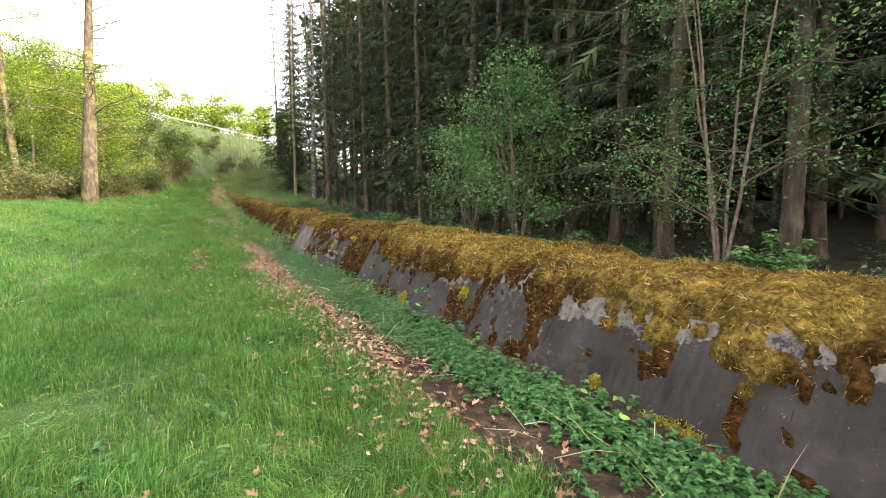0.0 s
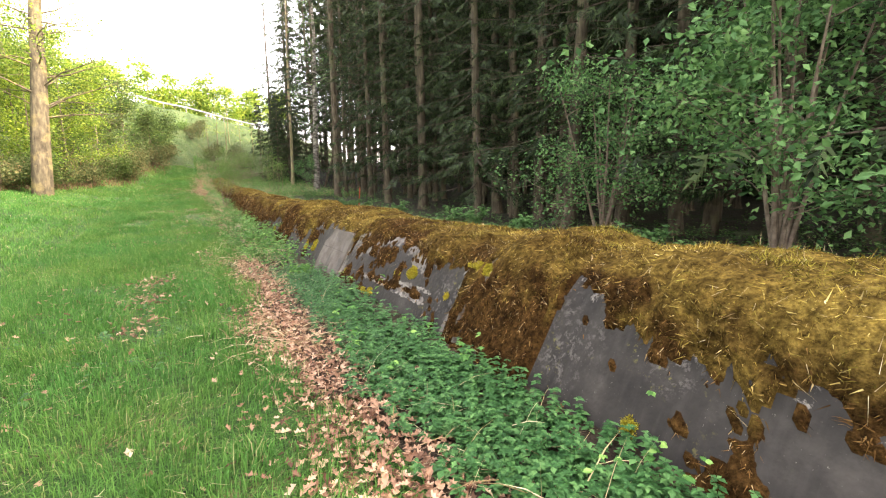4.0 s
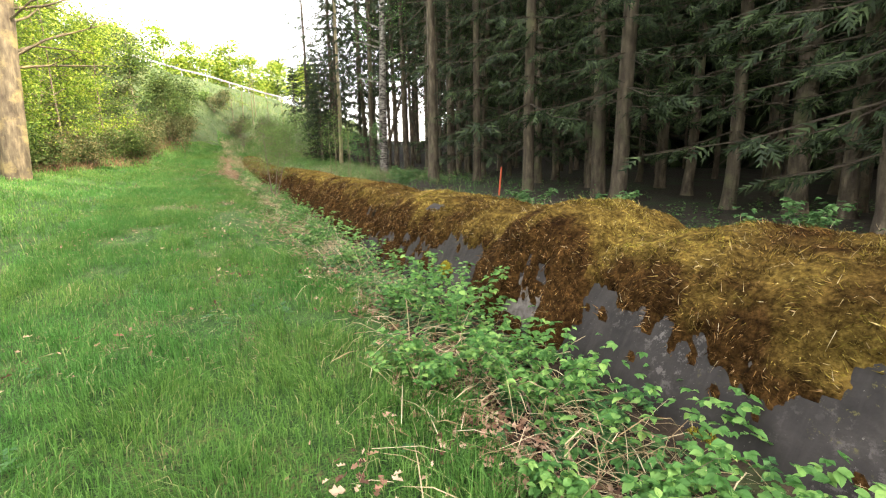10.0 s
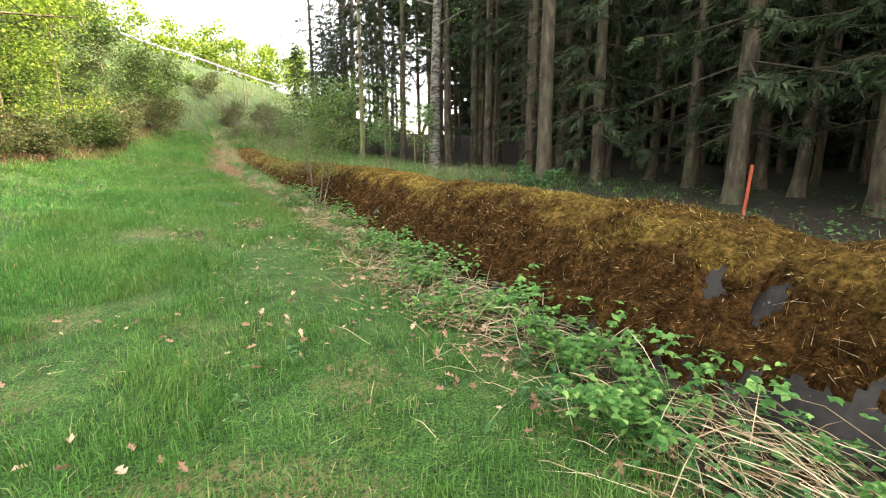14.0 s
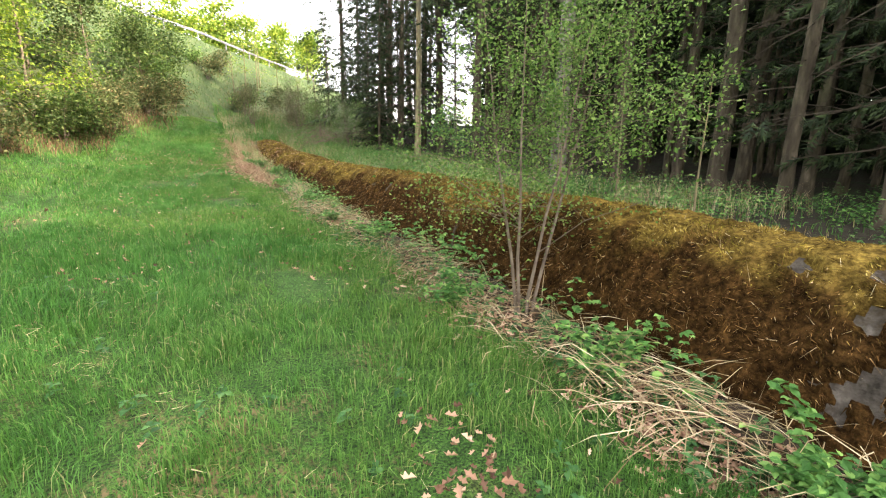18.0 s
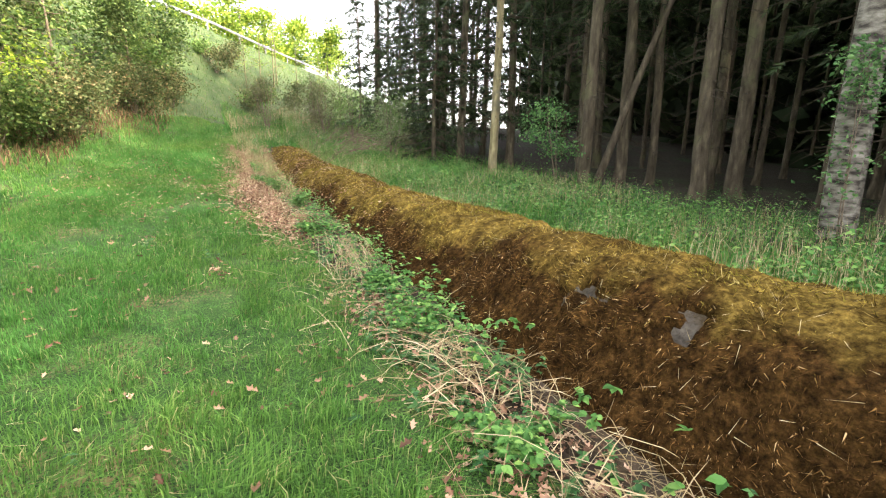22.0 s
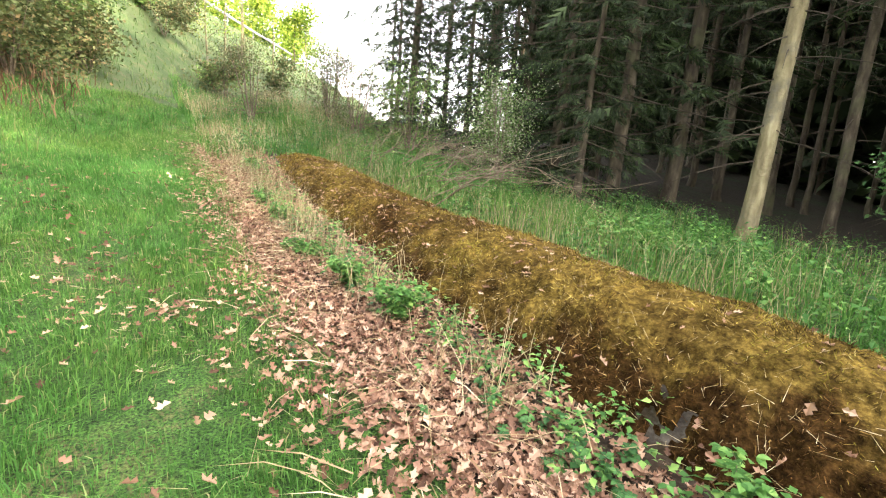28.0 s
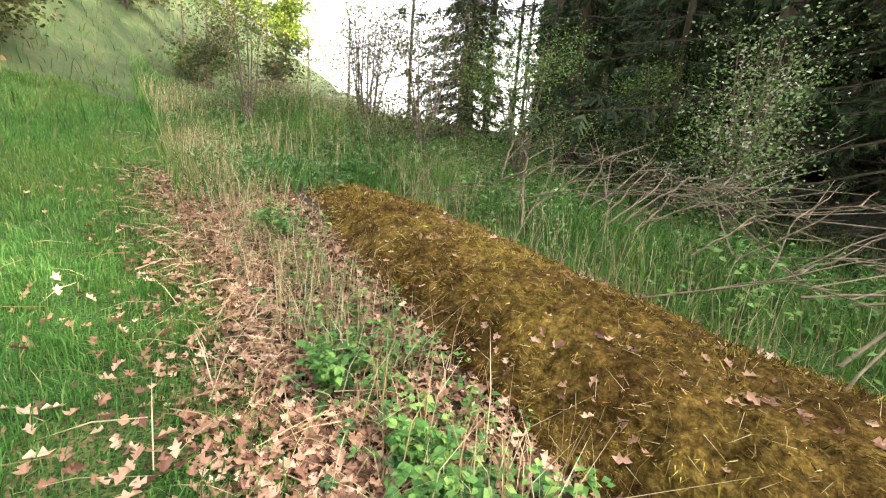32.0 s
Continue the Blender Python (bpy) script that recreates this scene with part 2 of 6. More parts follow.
STAINED = plain("stained_concrete", [(0.3, (0.022, 0.018, 0.013)), (0.55, (0.07, 0.06, 0.048)), (0.75, (0.15, 0.135, 0.115))], 11, bump=1.0, bump_scale=40, extra=(5, 0.5, 0.62, (0.04, 0.028, 0.014)))
PALE_CONCRETE = plain("pale_bare_concrete", [(0.3, (0.11, 0.1, 0.088)), (0.55, (0.2, 0.185, 0.165)), (0.75, (0.31, 0.29, 0.265))], 14, bump=0.8, bump_scale=60, extra=(11, 0.5, 0.58, (0.04, 0.036, 0.032)))
YELLOW_BED = plain("yellow_moss_bed", [(0.3, (0.06, 0.05, 0.01)), (0.55, (0.15, 0.13, 0.02)), (0.75, (0.26, 0.23, 0.03))], 30, bump=1.0, bump_scale=80)
STEEL = plain("galvanised_steel", [(0.3, (0.17, 0.175, 0.18)), (0.7, (0.25, 0.255, 0.26))], 3, rough=0.45, bump=0.05)
RED = plain("red_paint", [(0.3, (0.3, 0.05, 0.02)), (0.7, (0.42, 0.09, 0.04))], 20, rough=0.6, bump=0.1)


def tar_material():
    """Black bituminous coat with scuffs, worn through to pale concrete in flakes."""
    m, nt, b = material("tar_coated_concrete", 0.7, 0.45, 18)
    b.inputs["Specular IOR Level"].default_value = 0.18
    base = ramp(nt, [(0.3, (0.013, 0.012, 0.0108)), (0.55, (0.029, 0.026, 0.0228)), (0.75, (0.06, 0.054, 0.047))], noise_at(nt, 2.6, 9, None, 0.65))
    fine = ramp(nt, [(0.52, (0, 0, 0)), (0.58, (1, 1, 1))], noise_at(nt, 16, 9, None, 0.75))
    broad = ramp(nt, [(0.53, (0, 0, 0)), (0.72, (1, 1, 1))], noise_at(nt, 1.4, 4))
    f = blend(nt, 1.0, fine, broad, "MULTIPLY")
    col = blend(nt, f, base, (0.13, 0.117, 0.106))
    specks = ramp(nt, [(0.69, (0, 0, 0)), (0.72, (1, 1, 1))], noise_at(nt, 60, 4, None, 0.6))
    col = blend(nt, specks, col, (0.15, 0.14, 0.12))
    lichen = blend(nt, 1.0, ramp(nt, [(0.58, (0, 0, 0)), (0.64, (1, 1, 1))], noise_at(nt, 22, 6, None, 0.7)), ramp(nt, [(0.55, (0, 0, 0)), (0.65, (1, 1, 1))], noise_at(nt, 1.9, 3)), "MULTIPLY")
    col = blend(nt, lichen, col, (0.11, 0.1, 0.03))
    runs = ramp(nt, [(0.5, (0, 0, 0)), (0.75, (0.6, 0.6, 0.6))], noise_at(nt, 3.0, 5, (1, 6, 0.6)))
    col = blend(nt, runs, col, (0.042, 0.038, 0.034))
    worn = nt.nodes.new("ShaderNodeAttribute")
    worn.attribute_name = "tone"
    add = nt.nodes.new("ShaderNodeMath")
    add.operation = "MULTIPLY_ADD"
    nt.links.new(worn.outputs["Fac"], add.inputs[0])
    add.inputs[1].default_value = 0.5
    nt.links.new(noise_at(nt, 6.5, 12, None, 0.8), add.inputs[2])
    bare = ramp(nt, [(0.36, (0.04, 0.036, 0.031)), (0.46, (0.09, 0.081, 0.071)), (0.7, (0.175, 0.16, 0.14))], noise_at(nt, 13, 8, None, 0.7))
    col = blend(nt, ramp(nt, [(0.735, (0, 0, 0)), (0.76, (1, 1, 1))], add.outputs[0]), col, bare)
    nt.links.new(col, b.inputs["Base Color"])
    return m


TAR = tar_material()


# ---- mesh helpers ----
def raw_mesh(name, v, f, mats, smooth=False, which=None, tone=None):
    """A mesh from arrays of places and of faces that all have as many corners."""
    v, f = np.asarray(v, np.float32), np.asarray(f, np.int32)
    me = bpy.data.meshes.new(name)
    k = f.shape[1]
    me.vertices.add(len(v))
    me.vertices.foreach_set("co", v.ravel())
    me.loops.add(f.size)
    me.loops.foreach_set("vertex_index", f.ravel())
    me.polygons.add(len(f))
    me.polygons.foreach_set("loop_start", np.arange(0, f.size, k, dtype=np.int32))
    me.polygons.foreach_set("loop_total", np.full(len(f), k, np.int32))
    if which is not None:
        me.polygons.foreach_set("material_index", np.asarray(which, np.int32))
    me.polygons.foreach_set("use_smooth", np.full(len(f), smooth, bool))
    if tone is not None:
        me.attributes.new("tone", "FLOAT", "POINT").data.foreach_set("value", np.asarray(tone, np.float32))
    for m in mats:
        me.materials.append(m)
    me.update(calc_edges=True)
    return me


def place(name, me, parent=None, label="", m=None):
    ob = new(name, me)
    if parent:
        ob.parent = parent
    if m is not None:
        ob.matrix_basis = m
    if label:
        ob["label"] = label
    return ob


def thing(name, label, category, group="", m=None, kind=""):
    ob = new(name)
    ob.empty_display_size = 0.1
    if m is not None:
        ob.matrix_basis = m
    return tagged(ob, label, category, group, kind)


def join(pieces):
    """Arrays of several pieces (places, faces) as one."""
    vs, fs, n = [], [], 0
    for v, f in pieces:
        vs.append(v)
        fs.append(np.asarray(f) + n)
        n += len(v)
    return np.concatenate(vs), np.concatenate(fs)


def tube(points, radii, sides=6):
    """A tapering tube along a line of points, in quads."""
    p = np.asarray(points, float)
    d = np.gradient(p, axis=0)
    d /= np.linalg.norm(d, axis=1, keepdims=True) + 1e-9
    ref = np.where(np.abs(d[:, 2:3]) > 0.9, [[1.0, 0, 0]], [[0, 0, 1.0]])
    a = np.cross(d, ref)
    a /= np.linalg.norm(a, axis=1, keepdims=True) + 1e-9
    b = np.cross(d, a)
    th = np.linspace(0, 2 * np.pi, sides, endpoint=False)
    r = np.asarray(radii, float)[:, None, None]
    v = p[:, None] + r * (np.cos(th)[None, :, None] * a[:, None] + np.sin(th)[None, :, None] * b[:, None])
    n = len(p)
    i, j = np.meshgrid(np.arange(n - 1), np.arange(sides), indexing="ij")
    k = (j + 1) % sides
    f = np.stack([i * sides + j, i * sides + k, (i + 1) * sides + k, (i + 1) * sides + j], -1).reshape(-1, 4)
    return v.reshape(-1, 3), f


def unit(v):
    return v / (np.linalg.norm(v, axis=-1, keepdims=True) + 1e-9)


def spread(shape, cols):
    """Leaf cards: shape is (along, across, lift) corners of one piece; cols are place, along, across, up, length, width for every piece."""
    at, along, across, up, ln, wd = cols
    s = np.asarray(shape, float)
    v = at[:, None] + ln[:, None, None] * s[None, :, 0:1] * along[:, None] + wd[:, None, None] * s[None, :, 1:2] * across[:, None] + ln[:, None, None] * s[None, :, 2:3] * up[:, None]
    return v.reshape(-1, 3)


def repeat_faces(face, count, corners):
    return (np.asarray(face)[None] + (np.arange(count) * corners)[:, None, None]).reshape(-1, len(face[0]))


LEAF = [(0, 0, 0), (0.45, 0.5, 0.08), (0.45, 0, 0), (0.45, -0.5, 0.08), (1, 0, -0.12)]
OVATE = [(0, 0, 0), (0.2, 0.36, 0.04), (0.48, 0.5, 0.09), (0.78, 0.27, 0.03), (1, 0, -0.14), (0.78, -0.27, 0.03), (0.48, -0.5, 0.09), (0.2, -0.36, 0.04), (0.5, 0, -0.01)]
OVATE_FACES = [(0, 8, 1), (1, 8, 2), (2, 8, 3), (3, 8, 4), (4, 8, 5), (5, 8, 6), (6, 8, 7), (7, 8, 0)]
FAR_LEAF = [(0, 0, 0), (0.5, 0.5, 0.06), (1, 0, -0.08), (0.5, -0.5, 0.02)]
FAR_LEAF_FACES = [(0, 3, 1), (3, 2, 1)]
LEAF_FACES = [(0, 2, 1), (0, 3, 2), (1, 2, 4), (2, 3, 4)]
OAK = [(0, 0, 0), (0.32, 0.38, 0.16), (0.44, 0.16, 0.03), (0.66, 0.5, 0.2), (0.76, 0.2, 0.05), (1, 0.06, 0.2), (0.78, -0.2, 0.0), (0.62, -0.5, 0.18), (0.44, -0.16, 0.06), (0.28, -0.36, 0.2)]
OAK_FACES = [(0, 2, 1), (0, 4, 2), (2, 4, 3), (0, 6, 4), (4, 6, 5), (0, 8, 6), (6, 8, 7), (0, 9, 8)]


def leaves(at, along, up, ln, wd, shape=LEAF, faces=LEAF_FACES):
    across = unit(np.cross(along, up))
    v = spread(shape, (at, along, across, unit(np.cross(across, along)), ln, wd))
    return v, repeat_faces(faces, len(at), len(shape))


def any_way(n, flat=1.0, gen=rng):
    """Random directions, squeezed towards the level by flat below 1."""
    d = gen.normal(size=(n, 3))
    d[:, 2] *= flat
    return unit(d)


def vnoise(x, y, seed=0, scale=1.0):
    """Smooth value noise in -1..1 on arrays."""
    x, y = np.asarray(x, float) * scale + seed * 17.3, np.asarray(y, float) * scale - seed * 9.1
    xi, yi = np.floor(x), np.floor(y)
    fx, fy = x - xi, y - yi
    fx, fy = fx * fx * (3 - 2 * fx), fy * fy * (3 - 2 * fy)

    def h(a, b):
        s = np.sin(a * 127.1 + b * 311.7 + seed * 74.7) * 43758.5453
        return (s - np.floor(s)) * 2 - 1

    return (h(xi, yi) * (1 - fx) + h(xi + 1, yi) * fx) * (1 - fy) + (h(xi, yi + 1) * (1 - fx) + h(xi + 1, yi + 1) * fx) * fy


def fnoise(x, y, seed=0, scale=1.0, octaves=4):
    return sum(vnoise(x, y, seed + k, scale * 2.03**k) * 0.5**k for k in range(octaves)) / 1.6


# ---- the lie of the land ----
PATH_Y = [-40, 0, 9, 20, 23, 30, 37.5, 45, 47, 49, 54, 57, 62, 70]
PATH_Z = [0.2, 0.08, -0.09, -0.12, 0.0, 0.36, 0.58, 1.0, 1.16, 1.42, 2.3, 3.0, 3.6, 4.0]


def path_z(y):
    return np.interp(y, PATH_Y, PATH_Z)


def bank_off(x, y):
    """Metres from the crest of the road bank, towards the meadow."""
    return 0.8 * (x + 14.0) - 0.6 * (y - 50.0) + 1.5


def ground(x, y):
    x, y = np.asarray(x, float), np.asarray(y, float)
    p = path_z(y) + 0.04 * fnoise(x, y, 3, 0.7) - 0.10 * np.exp(-((x - 1.9) / 0.55) ** 2) * np.interp(y, [30, 40], [1, 0.6])
    p = p + np.clip((x - 1.5) / 1.1, 0, 1) * np.interp(y, [40, 45, 49, 52, 54], [0, 0.0, 0.08, 0.15, 0]) * (x < 3.2)
    p = p + np.clip((x - 3.6) / 0.8, 0, 1) * np.interp(y, [0, 20, 30, 38, 46], [0.3, 0.32, 0.4, 0.36, 0.4]) - np.clip((x - 5.0) / 6.0, 0, 1) * np.interp(y, [0, 25, 40, 52], [0.0, 0.0, 0.16, 0.1])
    p = p + np.clip(-(x + 3.5), 0, 30) * np.interp(y, [15, 32, 60], [0.03, 0.11, 0.11])
    s = bank_off(x, y)
    b = np.interp(s, [-40, -3, 0, 3, 6, 9, 11, 14, 25], [11.2, 11.0, 10.8, 7.8, 4.8, 2.3, 1.0, 0.2, -1.5]) + 0.15 * fnoise(x, y, 5, 0.35)
    k = 0.5
    return np.where(np.abs(p - b) < 8, np.log(np.exp((p - b) / k) + 1.0) * k + b, np.maximum(p, b))


def verge(y):
    """x of the mown edge, where litter and weeds begin."""
    return np.interp(y, [0, 6, 8.5, 10, 13, 15, 16, 22, 28, 33, 38, 42, 45, 48, 54], [1.2, 1.25, 1.05, 0.92, 1.0, 1.15, 1.35, 1.65, 1.75, 1.8, 1.65, 1.4, 1.3, 1.45, 1.7])


def terrain():
    xs = np.concatenate([np.linspace(-700, -40, 10), np.linspace(-38, -5, 34), np.linspace(-4.6, 6, 54), np.linspace(6.5, 40, 48), np.linspace(50, 700, 12)])
    ys = np.concatenate([np.linspace(-500, -14, 9), np.linspace(-12, 60, 241), np.linspace(60.7, 100, 56), np.linspace(110, 900, 12)])
    gx, gy = np.meshgrid(xs, ys, indexing="ij")
    v = np.stack([gx, gy, ground(gx, gy)], -1).reshape(-1, 3)
    n, m = gx.shape
    i, j = np.meshgrid(np.arange(n - 1), np.arange(m - 1), indexing="ij")
    f = np.stack([i * m + j, (i + 1) * m + j, (i + 1) * m + j + 1, i * m + j + 1], -1).reshape(-1, 4)
    cx, cy = v[f].mean(1)[:, 0], v[f].mean(1)[:, 1]
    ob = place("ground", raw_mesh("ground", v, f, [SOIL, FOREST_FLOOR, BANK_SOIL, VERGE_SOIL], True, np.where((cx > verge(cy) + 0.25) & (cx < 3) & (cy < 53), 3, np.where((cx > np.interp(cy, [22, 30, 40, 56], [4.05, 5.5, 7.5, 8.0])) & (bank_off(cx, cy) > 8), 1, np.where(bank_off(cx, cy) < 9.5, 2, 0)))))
    tagged(ob, "grassy meadow soil with a dark forest floor", "ground", kind="structure")


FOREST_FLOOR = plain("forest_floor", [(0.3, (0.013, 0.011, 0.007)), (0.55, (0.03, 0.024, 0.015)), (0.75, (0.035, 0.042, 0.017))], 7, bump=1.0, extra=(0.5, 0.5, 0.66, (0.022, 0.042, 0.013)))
BANK_SOIL = plain("bank_turf", [(0.3, (0.02, 0.045, 0.012)), (0.55, (0.045, 0.075, 0.022)), (0.75, (0.075, 0.09, 0.036))], 0.9, bump=1.0, extra=(4.5, 0.52, 0.66, (0.08, 0.075, 0.04)))
terrain()


# ---- the long concrete obstacle wall ----
WALL_X = 2.25
TOP_Y = [-6, 0, 8, 12, 13.4, 17, 22, 25, 30, 34, 36.5, 37.5, 38.4, 42, 44, 46, 48.5, 50.5, 52.5]
TOP_H = [0.8, 0.8, 0.9, 0.87, 0.93, 0.86, 0.87, 0.78, 0.74, 0.67, 0.66, 0.68, 0.58, 0.54, 0.5, 0.5, 0.36, 0.32, 0.1]
PU = [0, 0.36, 0.43, 0.5, 0.58, 0.74, 0.82, 0.9, 1.0]
PX = [0, 0.60, 0.75, 0.95, 1.2, 1.7, 1.95, 2.15, 2.25]
PA = [-0.4, -0.2, -0.075, -0.015, 0, 0, -0.07, -0.3, -0.8]
PB = [0, 1, 1, 1, 1, 1, 1, 1, 1]
BACK = [0, 0.03, 0.09, 0.19, 0.24, 0.0]
# from, to, extra height, moss limit on the face (0 foot, 1 shoulder), rusty from
SEGMENTS = [(-5.0, 2.9, 0.0, 0.98, 0.1), (2.9, 4.1, 0.03, 0.4, 0.5), (4.1, 7.9, 0.0, 1.0, 0.1), (7.9, 9.05, 0.08, -0.3, 0.6), (9.05, 12.9, -0.02, 1.0, 0.2),
            (12.9, 16.9, 0.0, 0.86, 0.45), (16.9, 18.3, 0.1, 0.4, 0.75), (18.3, 21.9, 0.0, 0.95, 0.8), (21.9, 26.9, 0.02, 0.5, 0.85), (26.9, 31.6, 0.0, -0.3, 0.6),
            (31.6, 36.4, 0.03, -0.3, 0.25), (36.4, 41.4, -0.02, -0.3, 0.2), (41.4, 46.1, 0.0, -0.3, 0.2), (46.1, 52.6, 0.0, -0.3, 0.1)]


# spots with no moss: y, place on the skin, half sizes
BARE = [(42.5, 0.21, 0.13, 0.07), (41.45, 0.26, 0.13, 0.02), (36.5, 0.22, 0.04, 0.014), (35.55, 0.31, 0.05, 0.014), (27.7, 0.24, 0.14, 0.05), (28.2, 0.44, 0.1, 0.025), (47.3, 0.12, 0.14, 0.02), (33.0, 0.3, 0.06, 0.02), (17.42, 0.2, 0.25, 0.07), (21.84, 0.35, 0.12, 0.04), (22.16, 0.34, 0.08, 0.04),
        (8.9, 0.2, 0.1, 0.06), (8.5, 0.12, 0.09, 0.05), (19.84, 0.43, 0.22, 0.03), (19.0, 0.51, 0.2, 0.012), (3.4, 0.36, 0.1, 0.04)]


def wall_point(u, y, seg, out=0.0):
    """Places on the wall's skin: u from the foot of the face over the top to the back, y along it."""
    a, b, extra = seg[0], seg[1], seg[2]
    end = np.minimum(y - a, b - y)
    h = np.interp(y, TOP_Y, TOP_H) + extra * np.clip(end / 0.3, 0, 1) + np.interp(y, [10, 20], [0.0, 0.07]) * (1 - ((y - (a + b) / 2) / ((b - a) / 2)) ** 2) - np.interp(y, [8, 16, 20, 26, 35, 46], [0.08, 0.04, 0.08, 0.05, 0.03, 0.05]) * np.exp(-((end / 0.4) ** 2)) + 0.05 * fnoise(y, u * 3, 11, 0.8)
    fall = np.interp(y, [18, 28, 31.2, 31.8, 36.2, 36.9, 38, 43, 46], [0.0, 1.0, 0.9, 0.5, 0.9, 0.55, 0.85, 0.8, 0.45])

    def section(q):
        return np.interp(q, PU, PX), np.interp(q, PU, PA) + np.interp(q, PU, PB) * h - fall * np.interp(q, [0.47, 0.58, 0.66, 0.74, 0.82, 1], BACK)

    e = 0.035
    px = (section(np.clip(u - e, 0, 1))[0] + 2 * section(u)[0] + section(np.clip(u + e, 0, 1))[0]) / 4
    pz = (section(np.clip(u - e, 0, 1))[1] + 2 * section(u)[1] + section(np.clip(u + e, 0, 1))[1]) / 4
    ax, az = section(np.clip(u - 0.03, 0, 1))
    bx, bz = section(np.clip(u + 0.03, 0, 1))
    tx, tz = bx - ax, bz - az
    ln = np.hypot(tx, tz) + 1e-9
    nx, nz = -tz / ln, tx / ln
    o = out - 0.008 * np.exp(-((end / 0.03) ** 2))
    return np.stack([WALL_X + px + nx * o, y + 0 * u, path_z(y) + pz + nz * o], -1), np.stack([nx, 0 * nx, nz], -1)


# where the moss cap ends on the skin, along the wall
LIMIT_Y = [-5, 1.06, 1.7, 1.9, 2.14, 2.46, 2.88, 2.92, 4.1, 4.44, 4.64, 4.92, 5.32, 6.16, 6.72, 7.36, 7.85, 7.92, 9.05, 9.12, 9.87, 10.19, 10.39, 10.75, 11.15, 11.43, 12.15, 12.35, 13.7,
           14.24, 14.44, 14.6, 15.04, 15.32, 15.4, 15.6, 16.2, 16.4, 16.6, 16.88, 16.92, 18.28, 18.35, 18.96, 19.36, 19.68, 20.64, 21.4, 22.5, 26.8, 27]
LIMIT_U = [0.35, 0.345, 0.335, 0.315, 0.325, 0.35, 0.4, 0.34, 0.33, 0.315, 0.285, 0.315, 0.3, 0.3, 0.305, 0.325, 0.43, -0.06, -0.06, 0.4, 0.34, 0.35, 0.42, 0.47, 0.43, 0.385, 0.39, 0.36, 0.35,
           0.35, 0.41, 0.32, 0.295, 0.295, 0.235, 0.25, 0.27, 0.285, 0.335, 0.33, 0.06, 0.06, 0.35, 0.34, 0.3, 0.265, 0.24, 0.24, 0.13, 0.1, -0.1]
# moss clumps below the cap: y, place on the skin, half sizes
CLUMPS = [(1.82, 0.295, 0.12, 0.03), (1.9, 0.255, 0.1, 0.03), (1.42, 0.32, 0.1, 0.025), (1.3, 0.3, 0.1, 0.04), (1.12, 0.3, 0.15, 0.02), (1.3, 0.23, 0.08, 0.06), (4.4, 0.17, 0.16, 0.09),
          (4.04, 0.27, 0.1, 0.06), (3.12, 0.3, 0.14, 0.1), (3.68, 0.06, 0.6, 0.06), (3.25, 0.08, 0.25, 0.1), (6.4, 0.11, 0.25, 0.06), (6.52, 0.05, 0.12, 0.04), (14.84, 0.2, 0.1, 0.06),
          (20.2, 0.17, 0.5, 0.06), (19.5, 0.21, 0.2, 0.03), (14.64, 0.28, 0.08, 0.04), (14.36, 0.27, 0.1, 0.025)]
CLUMPS += [(11.15, 0.295, 0.22, 0.05), (10.91, 0.34, 0.16, 0.06), (11.91, 0.16, 0.3, 0.05), (11.95, 0.11, 0.25, 0.05), (11.75, 0.08, 0.2, 0.04), (10.75, 0.245, 0.1, 0.035), (10.5, 0.26, 0.1, 0.035), (11.59, 0.38, 0.25, 0.05),
           (11.47, 0.32, 0.14, 0.03), (11.27, 0.325, 0.12, 0.03), (11.83, 0.33, 0.06, 0.025), (12.03, 0.285, 0.07, 0.03), (12.45, 0.36, 0.1, 0.05), (10.51, 0.41, 0.2, 0.05), (9.79, 0.3, 0.06, 0.02), (10.9, 0.215, 0.5, 0.012), (10.2, 0.22, 0.5, 0.01), (11.1, 0.06, 0.2, 0.03)]


def moss_depth(u, y, seg):
    """How thick the moss lies; below nought there is none."""
    lim = np.interp(y, LIMIT_Y, LIMIT_U)
    edge = lim + 0.03 * fnoise(y, u * 2.5, 21, 1.5) + 0.045 * fnoise(y, u * 2.5, 23, 6.0) + 0.04 * fnoise(y, u * 2.5, 27, 17.0)
    d = np.minimum((u - edge) / 0.04, 1.0)
    holes = fnoise(y, u * 2.5, 29, 2.2, 5) - 0.72
    d = np.where(u < 0.5, np.minimum(d, -holes * 14), d)
    rough = fnoise(y, u * 2.5, 35, 7.0, 5)
    for cy, cu, hy, hu in CLUMPS:
        if seg[0] < cy < seg[1]:
            d = np.maximum(d, np.minimum((1.0 - np.hypot((y - cy) / hy, (u - cu) / hu)) * 1.15 + 2.4 * rough, 0.8))
    near = np.clip(1 - (lim - u) / 0.11, 0, 1) * (lim > 0)
    specks = fnoise(y, u * 2.5, 33, 11.0, 5) - 0.62 + 0.34 * near - 3.0 * ((y > 12.45) & (y < 13.85) & (u < 0.35))
    d = np.maximum(d, np.minimum(specks * 8, 0.6))
    for by, bu, hy, hu in BARE:
        if seg[0] < by < seg[1]:
            d = np.minimum(d, (np.hypot((y - by) / hy, (u - bu) / hu) - 0.75) * 2.2 + 3.4 * fnoise(y, u * 2.5, 37, 13.0, 5))
    return d


def moss_lump(u, y):
    """Height of the moss cushions."""
    return 0.012 + 0.05 * (0.5 + 0.5 * fnoise(y, u * 2.5, 41, 2.2)) + 0.045 * np.abs(fnoise(y, u * 2.5, 43, 5.0, 3)) + 0.028 * fnoise(y, u * 2.5, 45, 13.0, 3)


